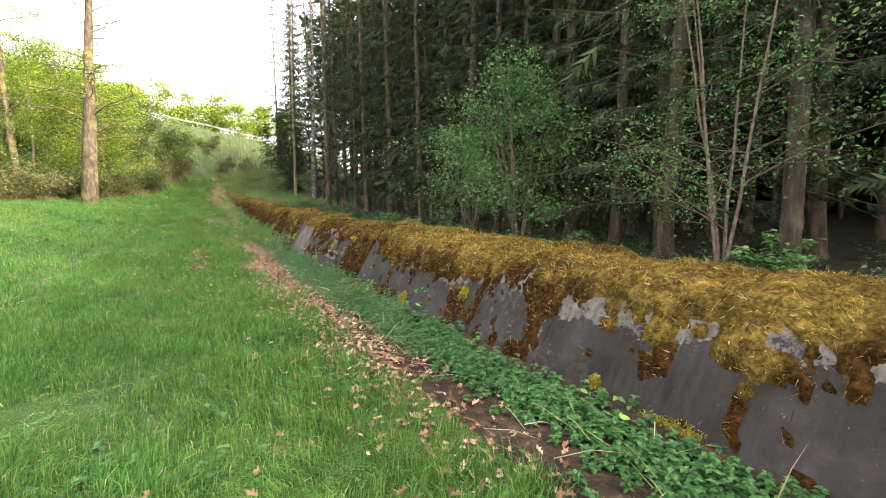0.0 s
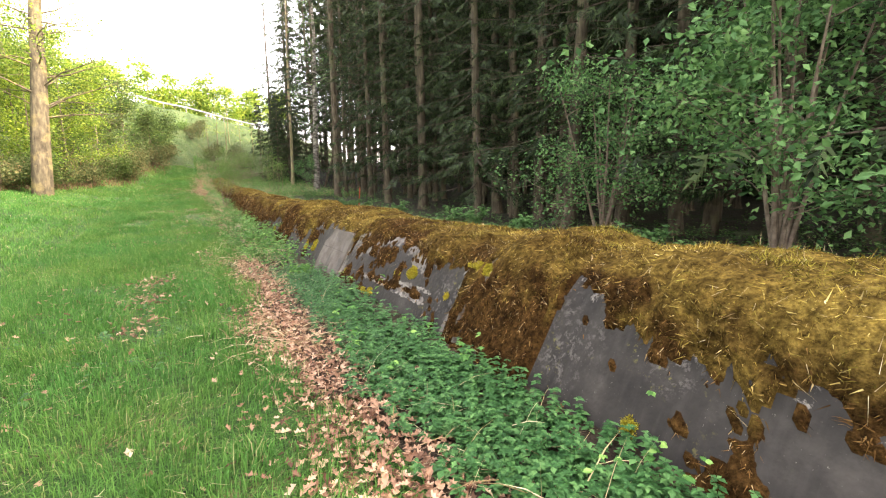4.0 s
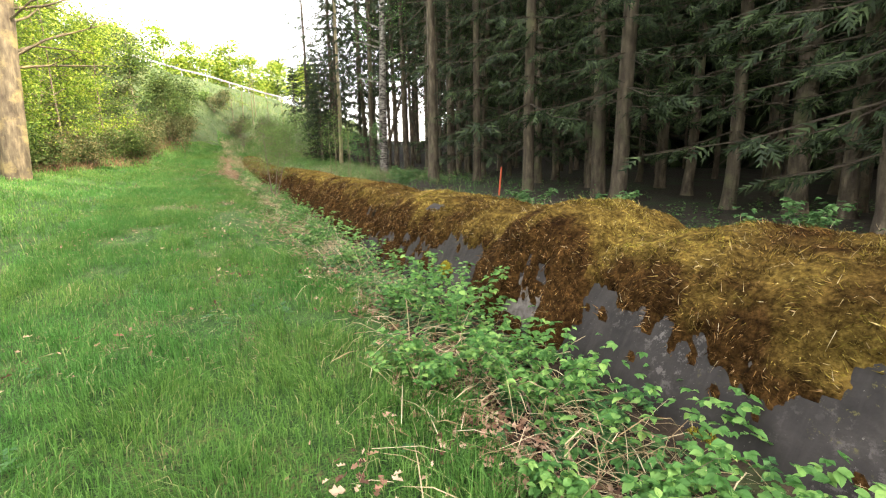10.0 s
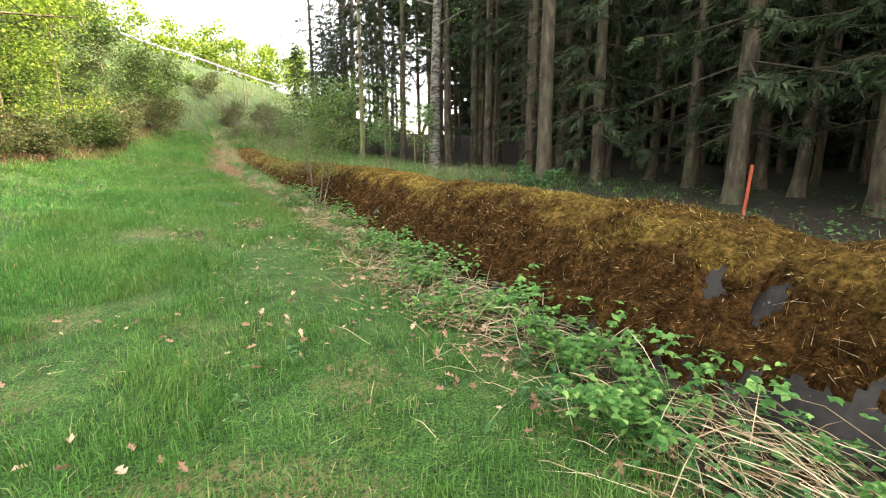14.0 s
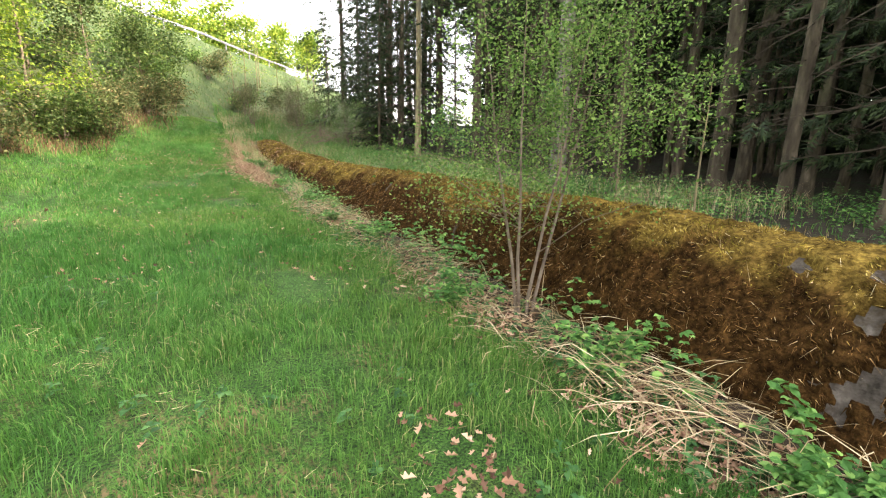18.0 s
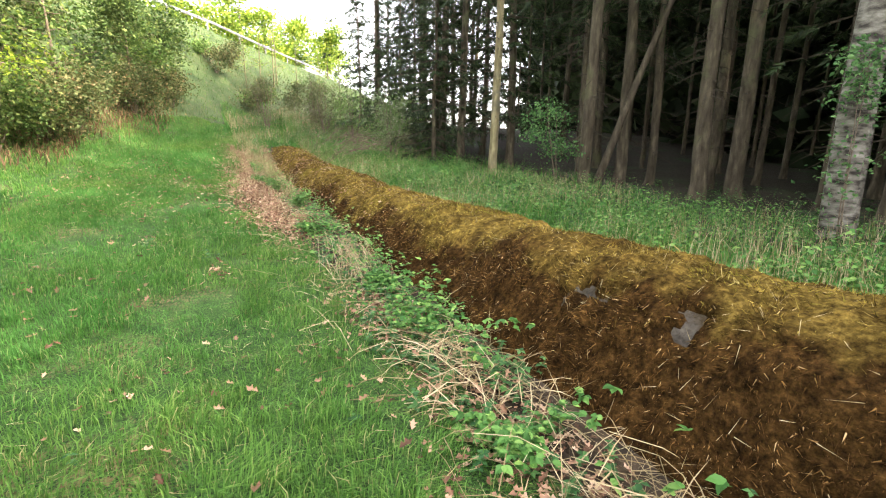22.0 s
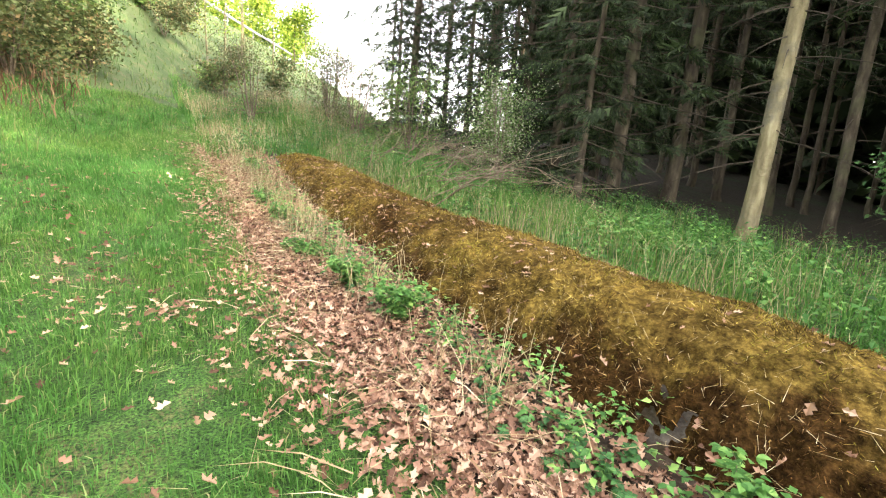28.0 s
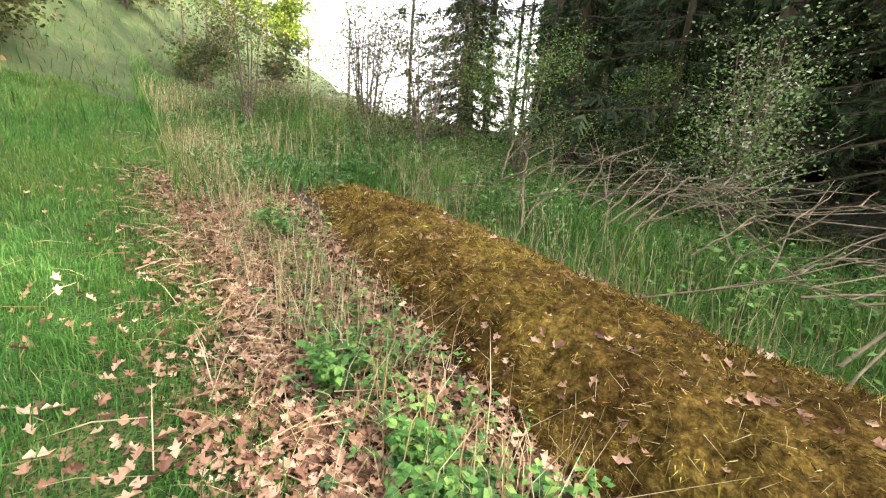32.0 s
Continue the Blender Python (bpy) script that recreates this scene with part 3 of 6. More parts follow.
def worn_coat(u, y):
    """How far the black coat has worn off: mostly along the upper face, and in slanting bands."""
    lim = np.interp(y, LIMIT_Y, LIMIT_U)
    near = np.clip(1 - (lim - u) / np.interp(y, [-5, 2, 4, 8.8, 9.4, 12.3, 12.6, 17, 22], [0.09, 0.07, 0.05, 0.05, 0.11, 0.2, 0.04, 0.06, 0.08]), 0, 1)
    w = near * np.interp(y, [-5, 2.9, 4.2, 8.6, 9.4, 10.4, 12.2, 12.6, 17, 24], [0.6, 0.7, 0.45, 0.4, 0.4, 0.9, 0.9, 0.35, 0.25, 0.2])
    for y0, u0, hy, hu in ((2.75, 0.35, 0.22, 0.05), (2.4, 0.32, 0.25, 0.03), (3.4, 0.35, 0.12, 0.04), (12.36, 0.17, 0.09, 0.07), (11.87, 0.31, 0.25, 0.03), (17.42, 0.2, 0.25, 0.06), (4.75, 0.3, 0.25, 0.03), (8.9, 0.2, 0.1, 0.06), (8.5, 0.12, 0.1, 0.06)):
        w = np.maximum(w, 0.85 * np.clip(1.6 - np.hypot((y - y0) / hy, (u - u0) / hu), 0, 0.8))
    for y0, y1, u0, u1, thick in ((9.7, 11.7, 0.2, 0.198, 0.011), (9.6, 11.1, 0.243, 0.21, 0.011)):
        w = np.maximum(w, 0.85 * np.exp(-(((u - u0 - (u1 - u0) * (y - y0) / (y1 - y0)) / thick) ** 2)) * ((y > y0) & (y < y1)))
    for yj in (3.0, 7.96, 9.16, 16.95):
        w = np.maximum(w, 0.7 * np.exp(-(((y - yj - 0.03 * np.sin(u * 30)) / 0.045) ** 2)) * (u < 0.45))
    return w


def wall_segment(seg):
    a, b = seg[0], seg[1]
    t = thing("concrete_wall_section", seg_label(seg), "wall", "sections of the long wall", Matrix.Translation((WALL_X, a, float(path_z(a)))))
    off = np.array([WALL_X, a, float(path_z(a))])
    n, m = max(8, int((b - a) / 0.09)), 40
    uu, yy = np.meshgrid(np.linspace(0, 1, m), np.linspace(a + 0.003, b - 0.003, n), indexing="ij")
    v, _ = wall_point(uu, yy, seg)
    v = v.reshape(-1, 3) - off
    bare = worn_coat(uu, yy).reshape(-1)
    i, j = np.meshgrid(np.arange(m - 1), np.arange(n - 1), indexing="ij")
    f = np.stack([i * n + j, (i + 1) * n + j, (i + 1) * n + j + 1, i * n + j + 1], -1).reshape(-1, 4)
    f = f[:, ::-1]
    # closed ends: fan strips from the skin down to a line inside
    vs, fs = [v], [f]
    base = len(v)
    for k, col in ((0, 0), (1, n - 1)):
        ring = v.reshape(m, n, 3)[:, col]
        low = ring.copy()
        low[:, 2] = ring[:, 2].min() - 0.1
        vs += [ring, low]
        q = np.arange(m - 1)
        s = base + (0 if k == 0 else 2 * m)
        fs.append(np.stack([s + q, s + q + 1, s + m + q + 1, s + m + q], -1)[:, :: (1 if k else -1)])
    place("wall_body", raw_mesh("wall_body", np.concatenate(vs), np.concatenate(fs), [TAR if seg[3] > -0.2 else STAINED], True, tone=np.concatenate([bare, np.zeros(4 * m)])), t, "black tar-coated concrete, worn pale in places" if seg[3] > -0.2 else "grey old concrete")
    # moss bed
    step = 0.035 if b < 50 else 0.05
    n, m = int((b - a) / step), 74
    lo = hi = -0.03
    us = np.linspace(0.0, 0.86, m)
    uu, yy = np.meshgrid(us, np.linspace(a + lo, b - hi, n), indexing="ij")
    d = moss_depth(uu, yy, seg)
    lump = moss_lump(uu, yy)
    top = np.interp(uu, [0.2, 0.5], [0.75, 1.05])
    v, _ = wall_point(uu, yy, seg, np.where(d > 0, np.clip(d, 0, 1) * np.maximum(lump, 0.006) * top, -0.004))
    i, j = np.meshgrid(np.arange(m - 1), np.arange(n - 1), indexing="ij")
    keep = (d[:-1, :-1] > 0) | (d[1:, :-1] > 0) | (d[:-1, 1:] > 0) | (d[1:, 1:] > 0)
    f = np.stack([i * n + j, i * n + j + 1, (i + 1) * n + j + 1, (i + 1) * n + j], -1)[keep]
    used, idx = np.unique(f, return_inverse=True)
    rusty = tone_of(uu, yy, seg).reshape(-1)[used]
    v = v.reshape(-1, 3)[used] - off
    bed = place("moss_cap", raw_mesh("moss_cap", v, idx.reshape(-1, 4), [MOSS_BED], True, tone=rusty), t, seg_moss(seg))
    # strands
    area = (b - a) * 1.9
    count = int(area * (5600 if b > 3 else 4400) * (1.0 if a < 47 else 0.8))
    u, y = rng.uniform(0.0, 0.80, count), rng.uniform(a + 0.02, b - 0.02, count)
    d = moss_depth(u, y, seg)
    k = d > 0.03
    u, y, d = u[k], y[k], d[k]
    lump = moss_lump(u, y)
    p, nrm = wall_point(u, y, seg, np.clip(d, 0, 1) * np.maximum(lump, 0.006) * np.interp(u, [0.2, 0.5], [0.75, 1.05]) - 0.006)
    comb = np.stack([0 * u, fnoise(y, u * 2.5, 141, 5.0, 2), fnoise(y, u * 2.5, 143, 5.0, 2)], -1)
    tilt = unit(nrm * 0.4 + 0.6 * any_way(len(u)) + 1.5 * comb + np.array([-0.25, 0, -0.5]))
    side = unit(np.cross(tilt, any_way(len(u))))
    ln = rng.uniform(0.018, 0.06, len(u)) * np.where(rng.uniform(0, 1, len(u)) < 0.08, 1.7, 1.0)
    wd = rng.uniform(0.002, 0.0045, len(u))
    v = np.stack([p - off - side * wd[:, None], p - off + side * wd[:, None], p - off + tilt * ln[:, None]], 1).reshape(-1, 3)
    f = np.arange(len(v)).reshape(-1, 3)
    place("moss_strands", raw_mesh("moss_strands", v, f, [MOSS], tone=np.repeat(tone_of(u, y, seg, True), 3)), bed)
    count = int((b - a) * (130 if a < 40 else 260))
    u, y = rng.uniform(0.12, 0.8, count), rng.uniform(a + 0.02, b - 0.02, count)
    keep = moss_depth(u, y, seg) > 0.2
    u, y = u[keep], y[keep]
    p, nrm = wall_point(u, y, seg, 0.03 + moss_lump(u, y))
    d = unit(any_way(len(u)) - nrm * 0.35)
    side = unit(np.cross(d, nrm)) * 0.0013
    ln = rng.uniform(0.03, 0.14, len(u))[:, None]
    v = np.stack([p - off - side, p - off + side, p - off + d * ln + nrm * 0.02], 1).reshape(-1, 3)
    tagged(place("dry_needles", raw_mesh("dry_needles", v, np.arange(3 * len(u)).reshape(-1, 3), [STRAW]), bed, "pale dry needles and stalks"), kind="stuff")
    return t


def tone_of(u, y, seg, loose=False):
    """1 where the moss is rusty brown, 0 where it is golden."""
    n = 0.8 * fnoise(y, u * 2.5, 51, 1.3, 4) + 0.7 * fnoise(y, u * 2.5, 57, 6.0, 3) + (rng.uniform(-0.5, 0.5, np.shape(u)) if loose else 0)
    limit = np.maximum(np.maximum(0.24 + 0.24 * seg[4], np.interp(y, [16, 22, 30, 36, 42, 48], [0.3, 0.45, 0.41, 0.4, 0.34, 0.28])), np.interp(y, LIMIT_Y, LIMIT_U) + 0.035)
    base = np.interp(y, [0, 12, 18, 24, 30, 36, 40, 46, 52], [0.2, 0.35, 0.4, 0.26, 0.06, 0.1, 0.36, 0.42, 0.38]) + 0.5 * fnoise(y, u * 2.5, 58, 3.5, 3) + 0.7 * fnoise(y, u * 2.5, 59, 0.9, 3)
    return np.clip(np.maximum(0.5 + (limit - u - 0.14 * n) / 0.12, base + (rng.uniform(-0.3, 0.3, np.shape(u)) if loose else 0)), 0, 1)


def seg_label(seg):
    if seg[3] > 0.5:
        return "sloping black-coated concrete wall section with golden moss on top"
    if seg[3] > 0:
        return "dark concrete wall section with brown moss hanging down its face"
    return "low concrete wall section wholly overgrown with rusty brown moss"


def seg_moss(seg):
    return "golden and brown moss cushion" if seg[3] > 0.5 else "rusty brown moss with golden crest"


for seg in SEGMENTS:
    wall_segment(seg)


def face_at(y, high):
    """A pose on the wall's face, z outwards, x along the wall, y up the slope."""
    seg = [s for s in SEGMENTS if s[0] <= y < s[1]][0]
    p, n = wall_point(np.array([0.36 * high]), np.array([float(y)]), seg)
    n = Vector(n[0])
    ax = Vector((0, -1, 0))
    up = n.cross(ax)
    return Matrix.Translation(p[0]) @ Matrix((ax, up, n)).transposed().to_4x4()


def block_panel():
    """The patch of rendered blocks let into the face."""
    t = thing("concrete_block_panel", "grey concrete block panel set into the dark wall face", "wall panel", m=face_at(13.12, 0.56))
    rows, y0, w = 3, -0.55, 1.3
    for r in range(rows):
        x = -w / 2
        cuts = [0.0, 0.74, 1.3] if r % 2 else [0.0, 0.5, 1.3]
        for c0, c1 in zip(cuts[:-1], cuts[1:]):
            bm = bmesh.new()
            bmesh.ops.create_cube(bm, size=1)
            hgt = 0.354
            for q in bm.verts:
                q.co = Vector((x + c0 + 0.002 + (q.co.x + 0.5) * (c1 - c0 - 0.005), y0 + r * 0.36 + (q.co.y + 0.5) * (hgt + 0.002), (q.co.z + 0.5) * 0.05 - 0.03 + rng.uniform(-0.003, 0.003)))
            bmesh.ops.bevel(bm, geom=bm.edges[:], offset=0.006, segments=1, affect="EDGES")
            me = bpy.data.meshes.new("block")
            bm.to_mesh(me)
            bm.free()
            me.materials.append(CONCRETE)
            place("block", me, t)
    bm = bmesh.new()
    bmesh.ops.create_cube(bm, size=1, matrix=Matrix.Translation((0, y0 + 0.54, -0.03)) @ Matrix.Diagonal((w + 0.06, 1.10, 0.085, 1)))
    bmesh.ops.bevel(bm, geom=bm.edges[:], offset=0.02, segments=2, affect="EDGES")
    me = bpy.data.meshes.new("mortar_bed")
    bm.to_mesh(me)
    bm.free()
    for q in me.vertices:
        q.co.x += 0.012 * math.sin(q.co.y * 31)
    me.materials.append(CONCRETE)
    place("mortar_bed", me, t)


block_panel()


# ---- meadow ----
# worn spots: x, y, half sizes, how bare
# worn spots in the turf: x, y, half sizes, how bare, how many dead leaves
WORN = [(0.75, 25.9, 0.75, 1.9, 0.9, 0.1), (0.0, 12.0, 0.3, 0.45, 1.1, 0.8), (0.05, 13.1, 0.3, 0.4, 1.0, 0.8), (-0.04, 10.8, 0.2, 0.4, 0.8, 0.7), (0.72, 16.0, 0.25, 0.5, 0.8, 0.5), (0.1, 45.9, 0.3, 1.0, 0.9, 0.3),
        (-0.2, 41.0, 0.35, 2.5, 0.5, 0.1), (0.55, 44.9, 0.2, 0.3, 0.8, 0.5), (-0.1, 27.6, 0.2, 0.35, 0.8, 0.5), (0.74, 28.4, 0.2, 0.4, 0.8, 0.6), (0.4, 20.5, 0.4, 0.6, 0.6, 0.3), (0.65, 38.1, 0.15, 0.3, 0.7, 0.4)]


def grass():
    def patch(count, x0, x1, y0, y1, lo, hi, w):
        x, y = rng.uniform(x0, x1, count), rng.uniform(y0, y1, count)
        m = count // 90
        cx, cy, q = rng.uniform(x0, x1, m), rng.uniform(y0, y1, m), rng.integers(0, m, count)
        tuft = rng.uniform(0, 1, count) < 0.42
        x, y = np.where(tuft, cx[q] + rng.normal(0, 0.055, count), x), np.where(tuft, cy[q] + rng.normal(0, 0.055, count), y)
        dens = np.interp(y, [38, 46], [0.82, 1.0]) + 0.5 * fnoise(x, y, 61, 0.5) + 0.5 * fnoise(x, y, 65, 2.5)
        dens = dens - 2.2 * np.clip(fnoise(x, y, 69, 0.75) - 0.3, 0, 1) * np.clip((x + 1.6) / 0.6, 0, 1)
        for sx, sy, rx, ry, k, _ in WORN:
            dens = dens - k * np.exp(-(((x - sx) / rx) ** 2) - ((y - sy) / ry) ** 2) * (1 + 0.8 * fnoise(x, y, 62, 2.0))
        edge = verge(y) + 0.35 * fnoise(x, y, 67, 1.2)
        k = (rng.uniform(0, 1, count) < dens * np.clip((edge + 0.15 - x) / 0.3, 0.0, 1)) & (bank_off(x, y) > 8.0)
        x, y, dens, big = x[k], y[k], dens[k], np.where(tuft, rng.uniform(0.9, 1.5, m)[q], 0.8)[k]
        h = rng.uniform(lo, hi, len(x)) * (0.6 + 0.5 * np.clip(dens, 0, 1)) * big
        return x, y, h, np.full(len(x), w)
    parts = [patch(560000, -2.2, 2.1, -0.5, 34, 0.06, 0.18, 0.0026), patch(340000, -2.2, 2.1, 34, 61, 0.05, 0.15, 0.003),
             patch(150000, -9.0, -2.2, 1, 58, 0.08, 0.2, 0.0065), patch(45000, -18, -9.0, 4, 46, 0.12, 0.26, 0.012)]
    x, y, h, w = (np.concatenate(q) for q in zip(*parts))
    n = len(x)
    p = np.stack([x, y, ground(x, y) - 0.01], -1)
    lean = any_way(n)
    lean[:, 2] = 0
    a = rng.uniform(0, 2 * np.pi, n)
    side = np.stack([np.cos(a), np.sin(a), 0 * a], -1) * w[:, None]
    up = np.array([0, 0, 1.0])
    wind = np.stack([fnoise(x, y, 63, 3.0, 2), fnoise(x, y, 64, 3.0, 2), 0 * x], -1)
    lean = 0.8 * lean + 1.1 * wind
    bow = rng.uniform(0.25, 1.0, n)
    mid = p + up * (h * 0.6)[:, None] + lean * (h * 0.2 * bow)[:, None]
    tip = p + up * (h * (1.0 - 0.3 * bow))[:, None] + lean * (h * bow)[:, None]
    v = np.stack([p, mid - side, mid + side, tip], 1).reshape(-1, 3)
    full = w < 0.006
    idx = np.arange(n) * 4
    near, far = idx[full][:, None, None], idx[~full][:, None, None]
    f = np.concatenate([(near + np.array([(0, 2, 1), (1, 2, 3)])).reshape(-1, 3), (far + np.array([(0, 2, 1), (1, 2, 3)])).reshape(-1, 3)])
    tagged(place("grass", raw_mesh("grass", v, f, [GRASS])), "fresh green meadow grass with dry blades", "grass", kind="stuff")


def litter():
    n = 50000
    y = np.where(rng.uniform(0, 1, n) < 0.75, rng.uniform(-0.5, 53, n), rng.uniform(39, 53, n))
    t = rng.uniform(0, 1, n)
    x = verge(y) + np.interp(y, [0, 6, 9, 13, 16, 40, 44, 53], [0.0, 0.0, 0.32, 0.42, 0.25, 0.35, 0.5, 0.6]) + rng.normal(0, 0.2, n) * np.interp(y, [0, 7, 9, 15, 18, 36, 44, 53], [1.6, 1.3, 1.15, 1.3, 1.3, 1.3, 2.0, 2.2])
    dens = 0.35 + np.interp(y, [0, 4, 7, 9, 14, 16, 18, 24, 26, 28, 31, 39, 42, 52], [0.05, 0.15, 0.4, 0.9, 0.9, 0.4, 0.0, 0.1, 0.5, 0.5, -0.05, 0.0, 0.5, 0.8]) + 0.8 * fnoise(x, y, 71, 0.9)
    k = (rng.uniform(0, 1, n) < dens) & (x < np.interp(y, [38, 44, 52], [2.3, 2.5, 2.75]))
    x, y = x[k], y[k]
    fx, fy = rng.normal(np.where(rng.uniform(0, 1, 17000) < 0.6, 1.8, 2.3), 0.28, 17000), rng.uniform(38, 53, 17000)
    kk = (fx < np.interp(fy, [38, 44, 48], [2.5, 2.75, 3.0])) & (rng.uniform(0, 1, 17000) < np.interp(fy, [38, 43, 46], [0.05, 0.45, 1.1]) * (0.9 + 0.8 * fnoise(fx, fy, 77, 1.2)))
    fx, fy = fx[kk], fy[kk]
    x, y = np.concatenate([x, fx]), np.concatenate([y, fy])
    for sx, sy, rx, ry, _, q in WORN:
        m = int(190 * q * (rx * ry / 0.3) ** 0.5)
        x, y = np.concatenate([x, rng.normal(sx, rx * 0.6, m)]), np.concatenate([y, rng.normal(sy, ry * 0.6, m)])
    n2 = 4200
    x = np.concatenate([x, rng.uniform(-2.5, 1.6, n2)])
    y = np.concatenate([y, rng.uniform(0, 50, n2)])
    k = (np.arange(len(x)) < len(x) - n2) | (fnoise(x, y, 75, 0.6) + np.interp(y, [0, 15, 30, 40, 44], [-0.1, -0.05, 0.05, 0.2, 0.45]) > 0.1)
    x, y = x[k], y[k]
    n = len(x)
    p = np.stack([x, y, ground(x, y) + np.where(x > verge(y) - 0.2, rng.uniform(0.005, 0.05, n), rng.uniform(0.03, 0.09, n))], -1)
    along = any_way(n, 0.35)
    upv = unit(np.array([0, 0, 1.0]) + 0.5 * any_way(n))
    ln = rng.uniform(0.035, 0.08, n) * np.interp(y, [36, 43], [1.0, 1.15])
    v, f = leaves(p, along, upv, ln, ln * rng.uniform(0.5, 0.75, n), OAK, OAK_FACES)
    tagged(place("leaf_litter", raw_mesh("leaf_litter", v, f, [LITTER])), "dry brown oak leaves along the foot of the wall", "leaf litter", kind="stuff")


grass()
litter()


def weeds():
    """Nettles and ground ivy along the foot of the wall, as one carpet of leaves."""
    n = 17000
    y = np.where(rng.uniform(0, 1, n) < 0.4, rng.uniform(-0.5, 14, n), rng.uniform(-0.5, 52, n))
    x = rng.uniform(1.1, 2.5, n)
    mid = np.interp(y, [0, 5, 13, 16, 24, 30, 38, 52], [2.12, 1.98, 2.02, 2.0, 2.05, 2.05, 2.1, 2.15])
    wide = np.interp(y, [0, 8, 13, 20, 30, 40, 52], [0.2, 0.34, 0.3, 0.32, 0.32, 0.22, 0.2])
    dens = np.exp(-(((x - mid) / wide) ** 2)) * (0.75 + 0.7 * fnoise(x, y, 81, 0.8)) * np.interp(y, [0, 13, 18, 24, 40, 52], [1.4, 1.4, 1.2, 0.9, 0.7, 0.5])
    k = rng.uniform(0, 1, n) < dens
    x, y = x[k], y[k]
    n2 = 1500
    gx, gy = rng.uniform(-2, 1.3, n2), rng.uniform(0, 45, n2)
    k = fnoise(gx, gy, 83, 0.7) > 0.12
    x, y = np.concatenate([x, gx[k]]), np.concatenate([y, gy[k]])
    low = np.arange(len(x)) >= len(x) - k.sum()
    at, al, ln = [], [], []
    for kx, ky, sm in zip(x, y, low):
        h = rng.uniform(0.05, 0.09) if sm else rng.uniform(0.04, 0.17) * (0.6 + 0.05 * min(max(ky, 0), 8))
        tiers = 2 if sm else 3
        g = float(ground(kx, ky))
        lx, ly = rng.normal(0, 0.05, 2)
        for q in range(tiers):
            z = h * (q + 1) / tiers
            a = rng.uniform(0, 3.14)
            for s in range(4 if not sm else 3):
                b = a + s * 1.5708
                at.append((kx + lx * z * 4, ky + ly * z * 4, g + z))
                al.append((math.cos(b), math.sin(b), rng.uniform(-0.25, 0.25)))
                ln.append(rng.uniform(0.03, 0.06) * (1.1 - 0.4 * q / tiers))
    at, al, ln = np.array(at), unit(np.array(al)), np.array(ln)
    v, f = leaves(at, al, np.tile([0, 0, 1.0], (len(at), 1)), ln, ln * 0.72)
    tagged(place("nettle_carpet", raw_mesh("nettle_carpet", v, f, [NETTLE])), "green dead-nettles and ground ivy at the wall's foot", "weeds", kind="stuff")


def straw():
    n = 16000
    y = rng.uniform(0, 55, n)
    x = verge(y) + rng.normal(0.35, 0.35, n)
    dens = np.interp(y, [0, 12, 15, 18, 25, 31, 40, 48, 54], [0.12, 0.15, 0.5, 0.45, 0.9, 0.9, 0.4, 0.6, 0.8]) + 0.6 * fnoise(x, y, 91, 0.8)
    k = (rng.uniform(0, 1, n) < dens) & (x < 2.4)
    x, y = x[k], y[k]
    n = len(x)
    p = np.stack([x, y, ground(x, y) + rng.uniform(0.0, 0.12, n)], -1)
    d = any_way(n, 0.35)
    d[:, 2] = np.abs(d[:, 2])
    d = unit(d)
    side = unit(np.cross(d, any_way(n))) * rng.uniform(0.0015, 0.003, n)[:, None]
    ln = rng.uniform(0.15, 0.5, n)[:, None]
    end = p + d * ln + np.array([0, 0, -1.0]) * ln * 0.15
    mid = (p + end) / 2 + np.array([0, 0, 1.0]) * ln * 0.08
    v = np.stack([p - side, p + side, mid - side, mid + side, end], 1).reshape(-1, 3)
    tagged(place("dry_stalks", raw_mesh("dry_stalks", v, repeat_faces([(0, 1, 3), (0, 3, 2), (2, 3, 4)], n, 5), [STRAW])), "pale dry grass stalks fallen along the verge", "dry grass", kind="stuff")


def leaf_carpet():
    """Brambles creeping through the verge, three leaflets to a stalk."""
    n = 5200
    y = rng.uniform(0, 40, n)
    x = rng.uniform(1.3, 2.5, n)
    dens = np.clip((x - verge(y) - 0.12) / 0.35, 0, 1) * np.interp(y, [0, 6, 13, 15.5, 30, 36, 40], [0.0, 0.03, 0.05, 0.6, 0.6, 0.45, 0.3]) * (0.6 + 1.1 * fnoise(x, y, 85, 1.1))
    k = rng.uniform(0, 1, n) < dens
    x, y = x[k], y[k]
    n = len(x) * 4
    i = np.repeat(np.arange(len(x)), 4)
    px, py = x[i] + rng.normal(0, 0.07, n), y[i] + rng.normal(0, 0.07, n)
    at = np.stack([px, py, ground(px, py) + rng.uniform(0.06, 0.14, n) + rng.uniform(0, 0.24, n) * np.clip((px - verge(py)) / 0.5, 0, 1)], -1)
    a = rng.uniform(0, 6.28, n)
    ln = rng.uniform(0.03, 0.07, n)
    pieces = []
    for g in (-0.85, 0.0, 0.85):
        al = unit(np.stack([np.cos(a + g), np.sin(a + g), rng.uniform(-0.5, 0.1, n)], -1))
        pieces.append(leaves(at, al, unit(np.array([0, 0, 1.0]) + 0.5 * any_way(n)), ln * rng.uniform(0.75, 1.15, n), ln * 0.68, OVATE, OVATE_FACES))
    v, f = join(pieces)
    tagged(place("creeping_bramble", raw_mesh("creeping_bramble", v, f, [BRAMBLE])), "fresh green creeping brambles along the verge", "brambles", kind="stuff")


